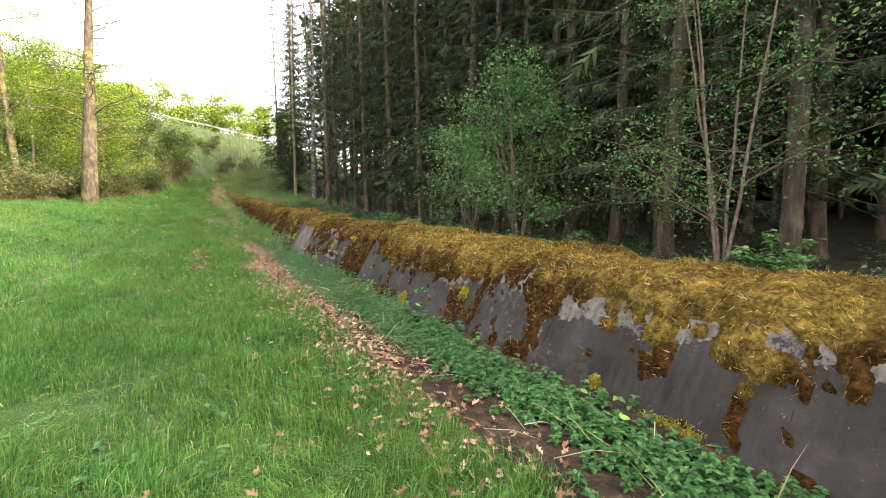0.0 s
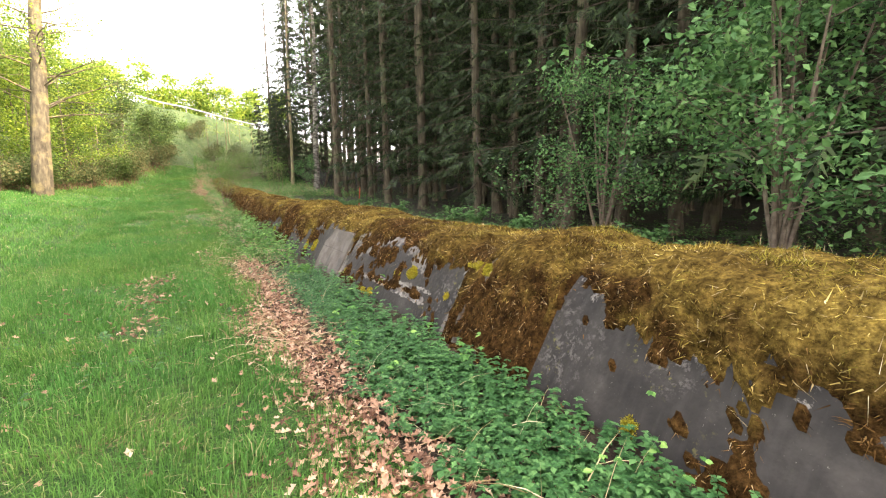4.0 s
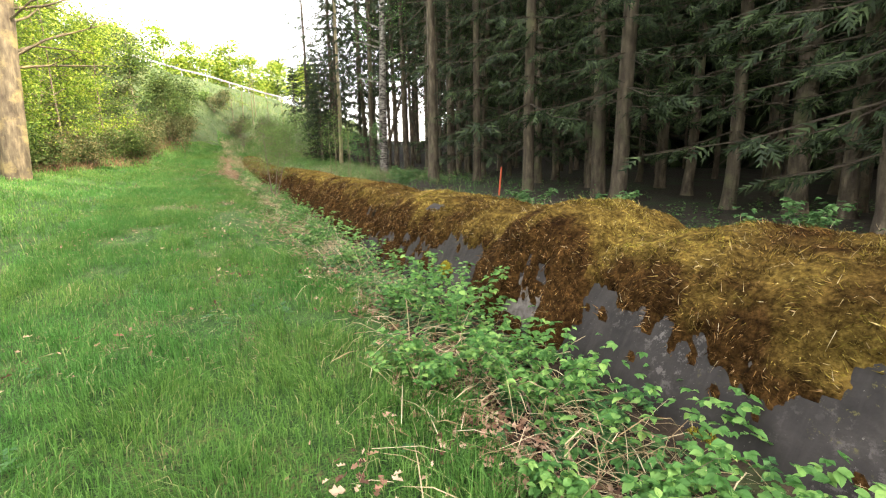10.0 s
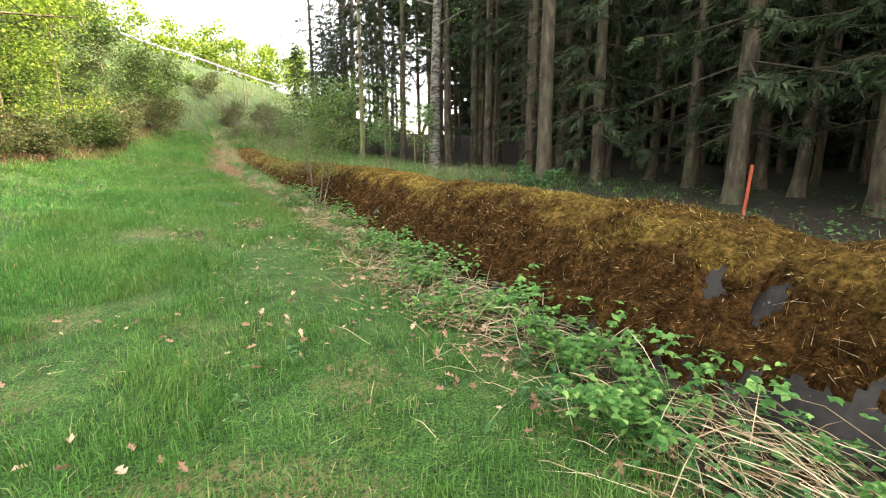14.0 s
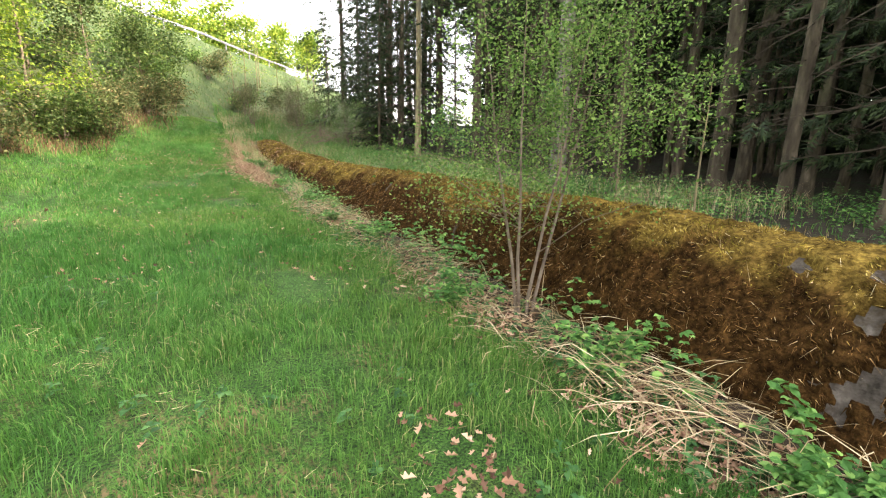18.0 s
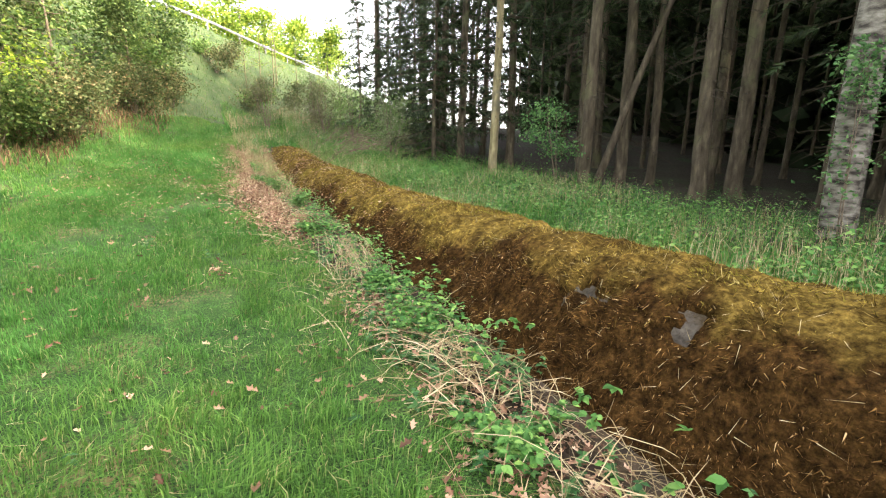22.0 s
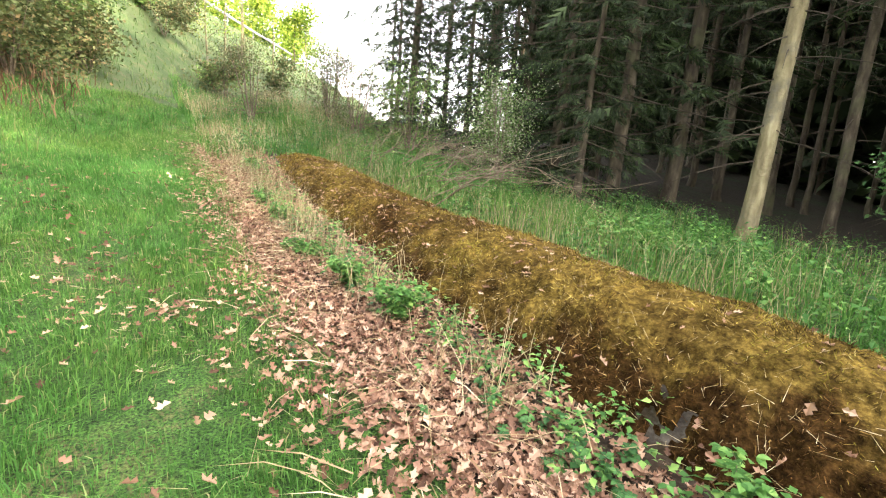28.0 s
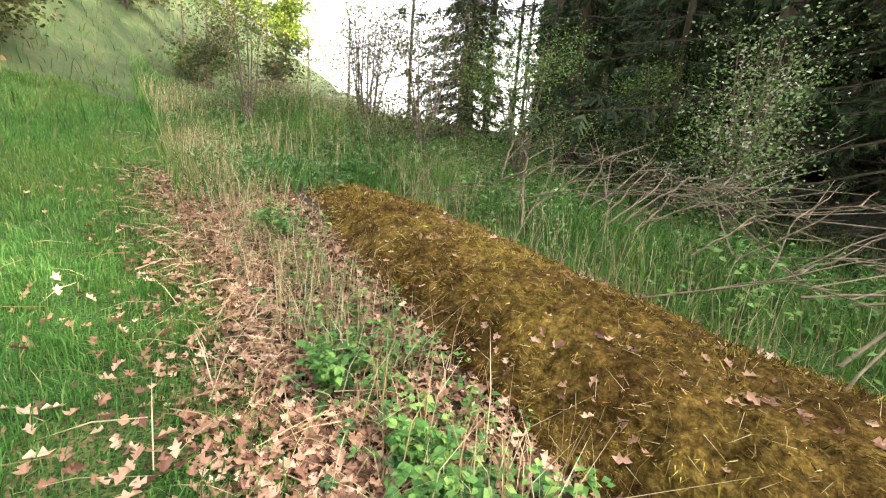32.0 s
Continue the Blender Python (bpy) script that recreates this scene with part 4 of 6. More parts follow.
def long_straw():
    """Heaps of long bent stalks lying over the verge."""
    heaps = [(1.7, 14.8), (1.9, 15.8), (1.75, 17.2), (1.9, 19.0), (2.0, 21.2), (2.0, 23.4), (1.95, 24.8), (1.9, 26.2), (2.0, 27.4), (1.95, 28.4), (2.05, 31.6), (2.05, 33.6), (2.0, 35.4), (2.1, 38.0)]
    hx, hy = np.array(heaps).T
    n = 1400
    q = rng.integers(0, len(heaps), n)
    turn = rng.uniform(0, 6.28, len(heaps))[q] + rng.normal(0, 0.5, n)
    x, y = hx[q] + rng.normal(0, 0.16, n), hy[q] + rng.normal(0, 0.35, n)
    L = rng.uniform(0.35, 1.0, n)
    d = np.stack([np.cos(turn) * 0.55, np.sin(turn), 0 * x], -1)
    s = np.linspace(0, 1, 4)
    rise = rng.uniform(0.05, 0.3, n)
    side = unit(np.stack([-d[:, 1], d[:, 0], 0.6 * rng.normal(size=n)], -1)) * rng.uniform(0.0014, 0.003, n)[:, None]
    vs = []
    for t in s:
        pt = np.stack([x, y, 0 * x], -1) + d * (L * (t - 0.5))[:, None]
        pt[:, 0] = np.minimum(pt[:, 0], 2.35)
        pt[:, 2] = ground(pt[:, 0], pt[:, 1]) + 0.03 + rise * 4 * t * (1 - 0.75 * t) * 0.6 + 0.05 * t
        vs += [pt - side, pt + side]
    v = np.stack(vs, 1).reshape(-1, 3)
    f = repeat_faces([(0, 1, 3, 2), (2, 3, 5, 4), (4, 5, 7, 6)], n, 8)
    tagged(place("long_straw", raw_mesh("long_straw", v, f, [STRAW])), "long bleached stalks lying in heaps over the verge", "dry grass", kind="stuff")


weeds()
straw()
leaf_carpet()
long_straw()


# ---- trees ----
def trunk_mesh(name, h, r, lean, gen, mat, sides=10, crook=0.12):
    z = np.concatenate([[-0.25, 0.0, 0.12, 0.4], np.linspace(1, h, 14)])
    bend = np.cumsum(gen.normal(0, crook / 6, (len(z), 2)), 0)
    pts = np.stack([bend[:, 0] + lean[0] * z, bend[:, 1] + lean[1] * z, z], -1)
    rad = r * (1 - 0.85 * np.clip(z, 0, h) / h) * np.interp(z, [-0.25, 0, 0.12, 0.4, 1.0], [1.5, 1.32, 1.16, 1.05, 1.0])
    v, f = tube(pts, rad, sides)
    return raw_mesh(name, v, f, [mat], True), pts


def along_trunk(pts, z):
    return np.stack([np.interp(z, pts[:, 2], pts[:, 0]), np.interp(z, pts[:, 2], pts[:, 1]), z], -1)


def spruce_parts(seed, h, r, live_from, reach, dead_to, twigs=14, bark=None, whorls=None, deep=False):
    gen = np.random.default_rng(seed)
    tm, pts = trunk_mesh("trunk", h, r, gen.normal(0, 0.012, 2) + np.array([0.012, 0]), gen, bark or BARK, 6 if deep else 10)
    # dead branches
    pieces = []
    for z in np.sort(gen.uniform(1.2, max(dead_to, 1.3), int(max(dead_to - 1, 0) * 7))):
        a = gen.uniform(0, 6.28)
        d = np.array([math.cos(a), math.sin(a), gen.uniform(-0.35, 0.1)])
        b0 = along_trunk(pts, np.array([z]))[0]
        ln = gen.uniform(0.3, 1.5)
        pp = np.stack([b0 + d * ln * q + np.array([0, 0, -0.25 * ln]) * q * q for q in (0, 0.35, 0.7, 1)])
        pieces.append(tube(pp, np.array([0.013, 0.009, 0.006, 0.003]), 3))
    dm = raw_mesh("dead_branches", *join(pieces), [DEADWOOD]) if pieces else None
    # green fronds
    at, dr, up, ln, br = [], [], [], [], []
    n_wh = whorls or int((h - live_from) / 0.55)
    for z in np.linspace(live_from, h - 0.3, n_wh):
        out = reach * (1 - 0.9 * (z - live_from * 0.5) / (h - live_from * 0.5)) * gen.uniform(0.75, 1.15)
        for a in gen.uniform(0, 6.28) + np.arange(5) * 1.2566 + gen.normal(0, 0.2, 5):
            d = np.array([math.cos(a), math.sin(a), 0])
            b0 = along_trunk(pts, np.array([z]))[0]
            L = max(out, 0.3) * gen.uniform(0.7, 1.15)
            q = np.sort(gen.uniform(0.12, 1, twigs))
            c = b0 + d * (L * q)[:, None] + np.array([0, 0, 1.0]) * (-0.38 * L * q + 0.16 * L * q * q)[:, None]
            s = np.cross(d, [0, 0, 1.0]) * gen.choice([-1, 1], twigs)[:, None]
            at.append(c)
            dr.append(unit(d * 0.55 + s * gen.uniform(0.3, 1.0, twigs)[:, None] + np.array([0, 0, -1.0]) * gen.uniform(0.2, 1.0, twigs)[:, None]))
            ln.append(gen.uniform(0.2, 0.42, twigs) * (0.42 + 0.22 * L) * (1.0 if twigs > 10 else 1.4 if twigs > 4 else 2.4))
            pp = np.stack([b0, b0 + d * L * 0.5 + np.array([0, 0, -0.15 * L]), b0 + d * L + np.array([0, 0, -0.22 * L])])
            br.append(tube(pp, np.array([0.02, 0.012, 0.004]), 3))
    at, dr, ln = np.concatenate(at), np.concatenate(dr), np.concatenate(ln)
    n = len(at)
    upv = any_way(n, 1.0, gen)
    shape, spray = [], []
    for q in (0.0, 0.2, 0.4, 0.6):
        for s in (1, -1):
            k = len(shape)
            shape += [(q, 0, 0), (q + 0.16, 0, -0.02), (q + 0.34, s * (0.55 - 0.35 * q), -0.1)]
            spray.append((k, k + 1, k + 2))
    k = len(shape)
    shape += [(0.6, 0.1, -0.05), (0.6, -0.1, -0.05), (1.05, 0, -0.2)]
    spray.append((k, k + 1, k + 2))
    v, f = leaves(at, dr, upv, ln * 1.25, ln * gen.uniform(0.45, 0.7, n), shape, spray)
    bv, bf = join(br[::5] if deep else br)
    bf = np.concatenate([bf[:, [0, 1, 2]], bf[:, [0, 2, 3]]]) + len(v)
    cm = raw_mesh("crown", np.concatenate([v, bv]), np.concatenate([f, bf]), [SPRUCE, DEADWOOD], False, np.concatenate([np.zeros(len(f)), np.ones(len(bf))]))
    return tm, dm, cm


def spruce(parts, m, label, group="spruces of the wood"):
    t = thing("spruce_tree", label, "spruce", group, m)
    place("trunk", parts[0], t)
    if parts[1]:
        tagged(place("dead_branchwork", parts[1], t, "thin dead grey twigs"), kind="stuff")
    place("crown", parts[2], t)
    return t


def at_ground(x, y, turn=0.0, size=1.0, dz=0.0):
    return Matrix.Translation((x, y, float(ground(x, y)) + dz)) @ Matrix.Rotation(turn, 4, "Z") @ Matrix.Scale(size, 4)


INNER = [spruce_parts(100 + k, 21, 0.11 + 0.015 * k, 4.6 + 0.8 * k, 2.3, 6.5, 5, whorls=22) for k in range(4)]
DEEP = [spruce_parts(150 + k, 20, 0.105 + 0.02 * k, 5.0 + 0.8 * k, 2.4, 2.2, 2, whorls=16, deep=True) for k in range(3)]
EDGE = [spruce_parts(200 + k, 20, 0.15, 1.3 + 0.5 * k, 3.1, 2.5, 17, whorls=26) for k in range(3)]
TALL = [spruce_parts(300 + k, 22, 0.14, 3.0 + 0.5 * k, 2.6, 5.0, 15, whorls=25) for k in range(3)]
YOUNG = [spruce_parts(400 + k, 8, 0.09, 0.3, 2.0, 0.5, 16, whorls=22) for k in range(2)]

BIG = [spruce_parts(350 + k, 22, 0.17 + 0.015 * k, 5.2 + 0.9 * k, 2.7, 6.5, 12, whorls=23) for k in range(3)]
SKIRTED = [spruce_parts(370 + k, 21, 0.19, 2.7 + 0.5 * k, 3.2, 4.0, 18, whorls=25) for k in range(2)]

BIGS = [(9.8, 15.8, 1), (7.6, 29.05, 1), (10.8, 36.0, 0), (11.1, 39.7, 1), (9.8, 42.1, 0), (12.6, 39.6, 2), (11.6, 42.4, 0), (15.2, 46.9, 1), (10.5, 32.9, 2), (13.8, 24.4, 0)]
SKIRTS = [(9.0, 22.1), (10.6, 19.0), (9.9, 23.4), (12.4, 33.4), (10.4, 13.2), (11.6, 17.2)]
NEAR = [(8.6, 30.8, 0), (12.5, 22.5, 2), (11.2, 27.5, 1), (11.9, 44.4, 0), (12.6, 42.2, 1), (10.7, 18.2, 0), (16.2, 50.2, 2), (15.7, 48.4, 1), (12.4, 29.5, 2), (14.2, 37.8, 1),
        (7.6, 3.2, 3), (13.2, 12.5, 1), (9.3, 11.0, 1), (8.6, 7.2, 0), (13.5, 36.2, 1), (12.6, 31.4, 0), (13.9, 41.2, 3)]
EDGES = [(9.0, 9.0), (8.7, 12.0), (9.3, 14.4), (8.3, 16.9), (11.3, 31.5), (12.0, 34.9), (12.8, 28.4), (11.4, 25.2), (12.7, 26.6), (9.3, 49.6), (8.9, 56.5), (10.2, 51.8), (7.9, 5.4), (8.8, 1.8), (8.8, 25.2), (9.4, 29.0), (10.6, 20.3), (9.0, 47.5), (11.5, 50.0), (9.8, 17.0), (8.2, 13.0), (10.5, 54.0), (13.5, 52.0), (10.8, 8.5), (9.6, 3.6), (9.2, 6.4), (10.0, 10.8), (10.8, 14.0), (12.2, 18.6)]
YOUNGS = [(7.9, 47.6), (8.4, 50.5), (7.6, 55.0), (9.4, 57.5), (11.8, 60.0), (8.8, 52.8)]
taken = [(p[0], p[1]) for p in NEAR + BIGS + SKIRTS] + EDGES + YOUNGS + [(8.45, 44.6), (8.2, 35.75), (10.4, 42.3)]
LAB = ("tall spruce with a bare lower trunk in the dark wood", "spruce with drooping dark green boughs at the wood's edge", "young dark spruce branched to the ground")
for x, y, k in NEAR:
    spruce(INNER[k] if y > 30 else TALL[k % 3], at_ground(x, y, rng.uniform(0, 6.28)), LAB[0])
for x, y, k in BIGS:
    spruce(BIG[k], at_ground(x, y, rng.uniform(0, 6.28)), "stout spruce with a bare grey-brown lower trunk")
for k, (x, y) in enumerate(SKIRTS):
    spruce(SKIRTED[k % 2], at_ground(x, y, rng.uniform(0, 6.28)), "stout spruce with low drooping green boughs")
for k, (x, y) in enumerate(EDGES):
    spruce(EDGE[k % 3], at_ground(x, y, rng.uniform(0, 6.28), rng.uniform(0.9, 1.1)), LAB[1])
for k, (x, y) in enumerate(YOUNGS):
    spruce(YOUNG[k % 2], at_ground(x, y, rng.uniform(0, 6.28), rng.uniform(0.8, 1.2)), LAB[2])
# Trees at negative y are unseen, added to cast shade on the path.
for gx, gy, st in [(x, y, 2.9) for x in np.arange(11.5, 21, 2.9) for y in np.arange(-40, 74, 2.9)] + [(x, y, 4.2) for x in np.arange(22, 38, 4.2) for y in np.arange(-4, 84, 4.2)] + [(8.8, y, 3) for y in np.arange(-42, 2, 3.0)]:
    x, y = gx + rng.uniform(-0.9, 0.9), gy + rng.uniform(-0.9, 0.9)
    if min(math.hypot(x - a, y - b) for a, b in taken) < 1.7 or bank_off(x, y) < 9 or (y > 56 and rng.uniform() < 0.4) or (y > 58 and x < 13) or (y > 44 + 0.97 * x and rng.uniform() < 0.5):
        continue
    taken.append((x, y))
    spruce(EDGE[int(rng.integers(0, 3))] if y > 45 and x < 12.5 else INNER[int(rng.integers(0, 4))] if (x < 14.5 and y > 0) or (x < 19 and y > 50) else DEEP[int(rng.integers(0, 3))], at_ground(x, y, rng.uniform(0, 6.28), rng.uniform(0.85, 1.15)), LAB[0])


def broadleaf(name, label, category, seed, h, crown_from, reach, n_limbs, n_leaves, size, mat, m, trunk_r=0.1, bark=None, group="", clump=0.5, lean=(0.0, 0.0), stems=1, far=False, limb=0.35):
    """A broadleaved tree or shrub: stems, limbs that fork, and leaves in loose clumps at the limb ends."""
    gen = np.random.default_rng(seed)
    t = thing(name, label, category, group, m)
    stalks, wood, tips = [], [], []
    for s in range(stems):
        a0 = gen.uniform(0, 6.28)
        sp = 0.0 if stems == 1 else gen.uniform(0.15, 0.55)
        z = np.linspace(-0.15, h * 0.95, 9)
        bend = np.cumsum(gen.normal(0, 0.03 * h / 9, (9, 2)), 0)
        q = np.clip(z / h, 0, 1)
        pts = np.stack([bend[:, 0] + (lean[0] * h + math.cos(a0) * sp * reach) * q + math.cos(a0) * 0.05 * (stems > 1), bend[:, 1] + (lean[1] * h + math.sin(a0) * sp * reach) * q, z], -1)
        stalks.append(tube(pts, trunk_r * (1 - 0.85 * q), 7 if stems == 1 else 5))
        for _ in range(max(2, n_limbs // stems)):
            zq = gen.uniform(crown_from, h * 0.92)
            b0 = along_trunk(pts, np.array([zq]))[0]
            a = gen.uniform(0, 6.28)
            L = reach * gen.uniform(0.45, 1.05) * (1 - 0.55 * max(0, (zq - crown_from)) / max(h - crown_from, 0.1))
            rise = gen.uniform(0.1, 0.8)
            d = np.array([math.cos(a), math.sin(a), rise])
            w = np.stack([b0 + d * L * k + np.array([0, 0, -0.15 * L * k * k]) + gen.normal(0, 0.03 * L, 3) * (k > 0) for k in (0, 0.35, 0.7, 1.0)])
            rr = trunk_r * limb * (1 - 0.6 * zq / h)
            wood.append(tube(w, rr * np.array([1, 0.7, 0.45, 0.15]), 4))
            tips += [w[1], w[2], w[3], (w[1] + w[2]) / 2, (w[2] + w[3]) / 2]
            for _ in range(2):
                k0 = w[2] if gen.uniform() < 0.5 else w[1]
                e = k0 + (any_way(1, 0.6, gen)[0] + d * 0.5) * L * gen.uniform(0.25, 0.45)
                wood.append(tube(np.stack([k0, (k0 + e) / 2 + gen.normal(0, 0.02 * L, 3), e]), rr * np.array([0.4, 0.25, 0.08]), 3))
                tips += [e, (k0 + e) / 2]
    for sv, sf in stalks:
        place("trunk" if stems == 1 else "stem", raw_mesh("trunk", sv, sf, [bark or TWIG], True), t)
    tagged(place("branchwork", raw_mesh("branchwork", *join(wood), [bark or TWIG], True), t), kind="stuff")
    tips = np.array(tips)
    pick = tips[gen.integers(0, len(tips), n_leaves)]
    at = pick + gen.normal(0, clump * 0.45, (n_leaves, 3)) * np.array([1, 1, 0.7])
    at = at[at[:, 2] > 0.05]
    n = len(at)
    ln = gen.uniform(0.6, 1.2, n) * size
    v, f = leaves(at, any_way(n, 0.6, gen), unit(np.array([0, 0, 0.8]) + any_way(n, 1, gen)), ln, ln * 0.6, FAR_LEAF if far else LEAF, FAR_LEAF_FACES if far else LEAF_FACES)
    place("crown", raw_mesh("crown", v, f, [mat]), t)
    return t


# trees and scrub on the slope beside the meadow
broadleaf("oak_tree", "tall bare-limbed tree with sparse yellow spring leaves", "tree", 11, 19, 4, 5, 60, 5200, 0.14, SPRING, at_ground(-6.3, 37.5), 0.5, OAK_BARK, lean=(0.09, 0), clump=0.9, limb=0.14)
broadleaf("oak_tree", "tall bare-limbed tree with sparse yellow spring leaves", "tree", 12, 17, 5, 5, 26, 2600, 0.16, SPRING, at_ground(-10.5, 40), 0.26, OAK_BARK, clump=0.9, limb=0.2)
SCRUB = [(-8.5, 44, 12.0, 2.6), (-6.6, 46.5, 10.5, 2.4), (-5.0, 49.5, 8.8, 2.4), (-11.5, 38, 9.5, 3.0), (-3.6, 53.0, 7.6, 2.2), (-7.8, 50, 10.5, 2.8), (-12.5, 44, 9.5, 3.2), (-13.5, 34, 6.5, 3.2), (-2.0, 57.5, 4.6, 2.0),
         (-15.5, 39, 7, 3.4), (-9.8, 41.4, 11.5, 2.6), (-10.2, 47, 9, 2.8), (-17, 31, 6, 3.4), (-5.8, 53.5, 7, 2.4), (-14.5, 46.5, 7, 3.0), (-19, 35, 6.5, 3.4), (-1.0, 60.5, 3.5, 2.0), (-12.5, 49.5, 6, 2.4), (-10.5, 51.5, 6, 2.4), (-9.0, 54.0, 5, 2.2), (-7.4, 42.2, 8.5, 2.0), (-6.8, 57.0, 4.0, 2.0)]
# SHADY trees carry painted shade in their leaves; the rest keep SPRING.
for k, (x, y, h, r) in enumerate(SCRUB):
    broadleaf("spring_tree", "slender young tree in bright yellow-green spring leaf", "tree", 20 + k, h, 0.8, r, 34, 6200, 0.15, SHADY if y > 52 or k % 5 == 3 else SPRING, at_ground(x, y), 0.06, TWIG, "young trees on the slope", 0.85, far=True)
LOW = [(-7.2, 41, 1.8, 1.8), (-9.2, 36, 1.6, 1.8), (-5.2, 45.5, 1.7, 1.7), (-4.2, 48.8, 1.8, 1.6), (-3.0, 52, 2.0, 1.7), (-11.5, 32, 1.8, 2.0), (-14, 29, 2.0, 2.2), (-1.8, 55.5, 1.8, 1.5), (-6.2, 43.2, 1.4, 1.5), (-16.5, 26, 2.2, 2.4),
       (-8.2, 38.5, 1.7, 1.7), (-10.4, 34, 1.7, 1.9), (-12.8, 30.5, 1.8, 2.0), (-0.6, 58.5, 1.5, 1.5), (-3.6, 50.4, 1.7, 1.5), (-6.8, 47.8, 2.4, 2.0), (-19, 24, 2.2, 2.6)]
for k, (x, y, h, r) in enumerate(LOW):
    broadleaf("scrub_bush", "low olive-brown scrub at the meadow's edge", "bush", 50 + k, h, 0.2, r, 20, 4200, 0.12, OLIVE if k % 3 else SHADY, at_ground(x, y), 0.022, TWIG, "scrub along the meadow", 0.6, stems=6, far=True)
for k in range(16):
    x, y = -19 + k * 2.9 + rng.uniform(-1, 1), 57 + k * 2.7 + rng.uniform(0, 5)
    broadleaf("spring_tree", "round-headed tree in yellow-green leaf beyond the road", "tree", 80 + k, rng.uniform(6, 9), 1.0, 4.4, 20, 3000, 0.42, SPRING, at_ground(x - 5, y + 7), 0.14, TWIG, "trees beyond the road", 1.4, far=True)

# shrubs behind the wall
broadleaf("elder_shrub", "dense green elder shrub behind the wall", "shrub", 31, 3.8, 0.5, 2.0, 52, 9000, 0.09, SHRUB, at_ground(6.4, 8.0), 0.03, TWIG, "shrubs behind the wall", 0.4, stems=8)
broadleaf("elder_shrub", "broad green elder shrub behind the wall", "shrub", 32, 3.0, 0.6, 1.9, 44, 7500, 0.07, SHRUB, at_ground(7.2, 11.2), 0.035, TWIG, "shrubs behind the wall", 0.45, stems=7)
broadleaf("beech_sapling", "leafy beech sapling with fresh green twigs", "shrub", 33, 5.0, 0.6, 2.2, 46, 5200, 0.06, SHRUB, at_ground(6.6, 3.6), 0.03, TWIG, "shrubs behind the wall", 0.45, stems=5)
broadleaf("willow_bush", "young willow bush with narrow green leaves at the wall's foot", "bush", 34, 2.7, 0.55, 1.3, 80, 15000, 0.032, WILLOW, at_ground(2.14, 29.7), 0.016, TWIG, "", 0.3, lean=(0.04, 0.0), stems=4, far=True)
broadleaf("elder_shrub", "small elder shrub among the spruce trunks", "shrub", 35, 2.2, 0.6, 1.2, 20, 1500, 0.09, SHRUB, at_ground(9.2, 42.5), 0.02, TWIG, "shrubs behind the wall", 0.3, stems=3)
for k, (x, y, h, r) in enumerate([(5.3, 53.0, 2.3, 1.6), (6.2, 51.6, 2.2, 1.5), (6.8, 48.8, 2.3, 1.1), (3.4, 56.5, 2.4, 1.7), (5.6, 56, 2.8, 1.9), (8.2, 50.6, 2.2, 1.3), (5.2, 54.8, 2.2, 1.5)]):
    broadleaf("blackthorn_bush", "thorn bush with small pale blossom" if k in (2, 4) else "tangled thorn bush with small young leaves", "bush", 60 + k, h, 0.2, r * 0.85, 60, 7000, 0.042, BLOSSOM if k in (2, 4) else OLIVE if k in (0, 3, 6) else WILLOW, at_ground(x, y), 0.025, TWIG, "thorn bushes past the wall", 0.4, stems=6, far=True)

# the trunk with sunlight painted into its yellow bark, and the birch at the wood's edge
yt = thing("spruce_tree", "spruce with a trunk coloured sunlit yellow at the wood's edge", "spruce", "spruces of the wood", at_ground(8.45, 44.6))
yp = spruce_parts(500, 21, 0.135, 5.5, 2.0, 6, 9, PALE_BARK, 20)
place("trunk", yp[0], yt, "trunk with yellow sunlight put into its colour")
tagged(place("dead_branchwork", yp[1], yt), kind="stuff")
place("crown", yp[2], yt)
BIRCH = plain("birch_bark", [(0.38, (0.035, 0.03, 0.026)), (0.5, (0.13, 0.12, 0.1)), (0.72, (0.3, 0.285, 0.25))], 5, bump=0.6, stretch=(1, 1, 2.5))
broadleaf("birch_tree", "birch with cracked white bark and few leaves", "birch", 36, 17, 3.0, 2.2, 20, 3000, 0.07, BRAMBLE, at_ground(8.2, 35.75), 0.22, BIRCH, "", 0.6, lean=(0.03, 0.0))

# the marker stake behind the wall
stake = thing("marker_stake", "thin red-painted wooden marker stake", "stake", m=at_ground(6.96, 24.05) @ Matrix.Rotation(0.1, 4, "Y"))
v, f = tube([(0, 0, -0.2), (0, 0, 0.84), (0, 0, 0.845)], [0.024, 0.024, 0.004], 8)
place("stake_post", raw_mesh("stake_post", v, f, [RED]), stake)


# ---- guard rail on the road bank ----
def crest(k):
    x, y = -15.2 + 0.6 * k, 50.9 + 0.8 * k
    return np.array([x, y, float(ground(x, y))])


rail = thing("guard_rail", "galvanised steel guard rail along the road bank", "guard rail")
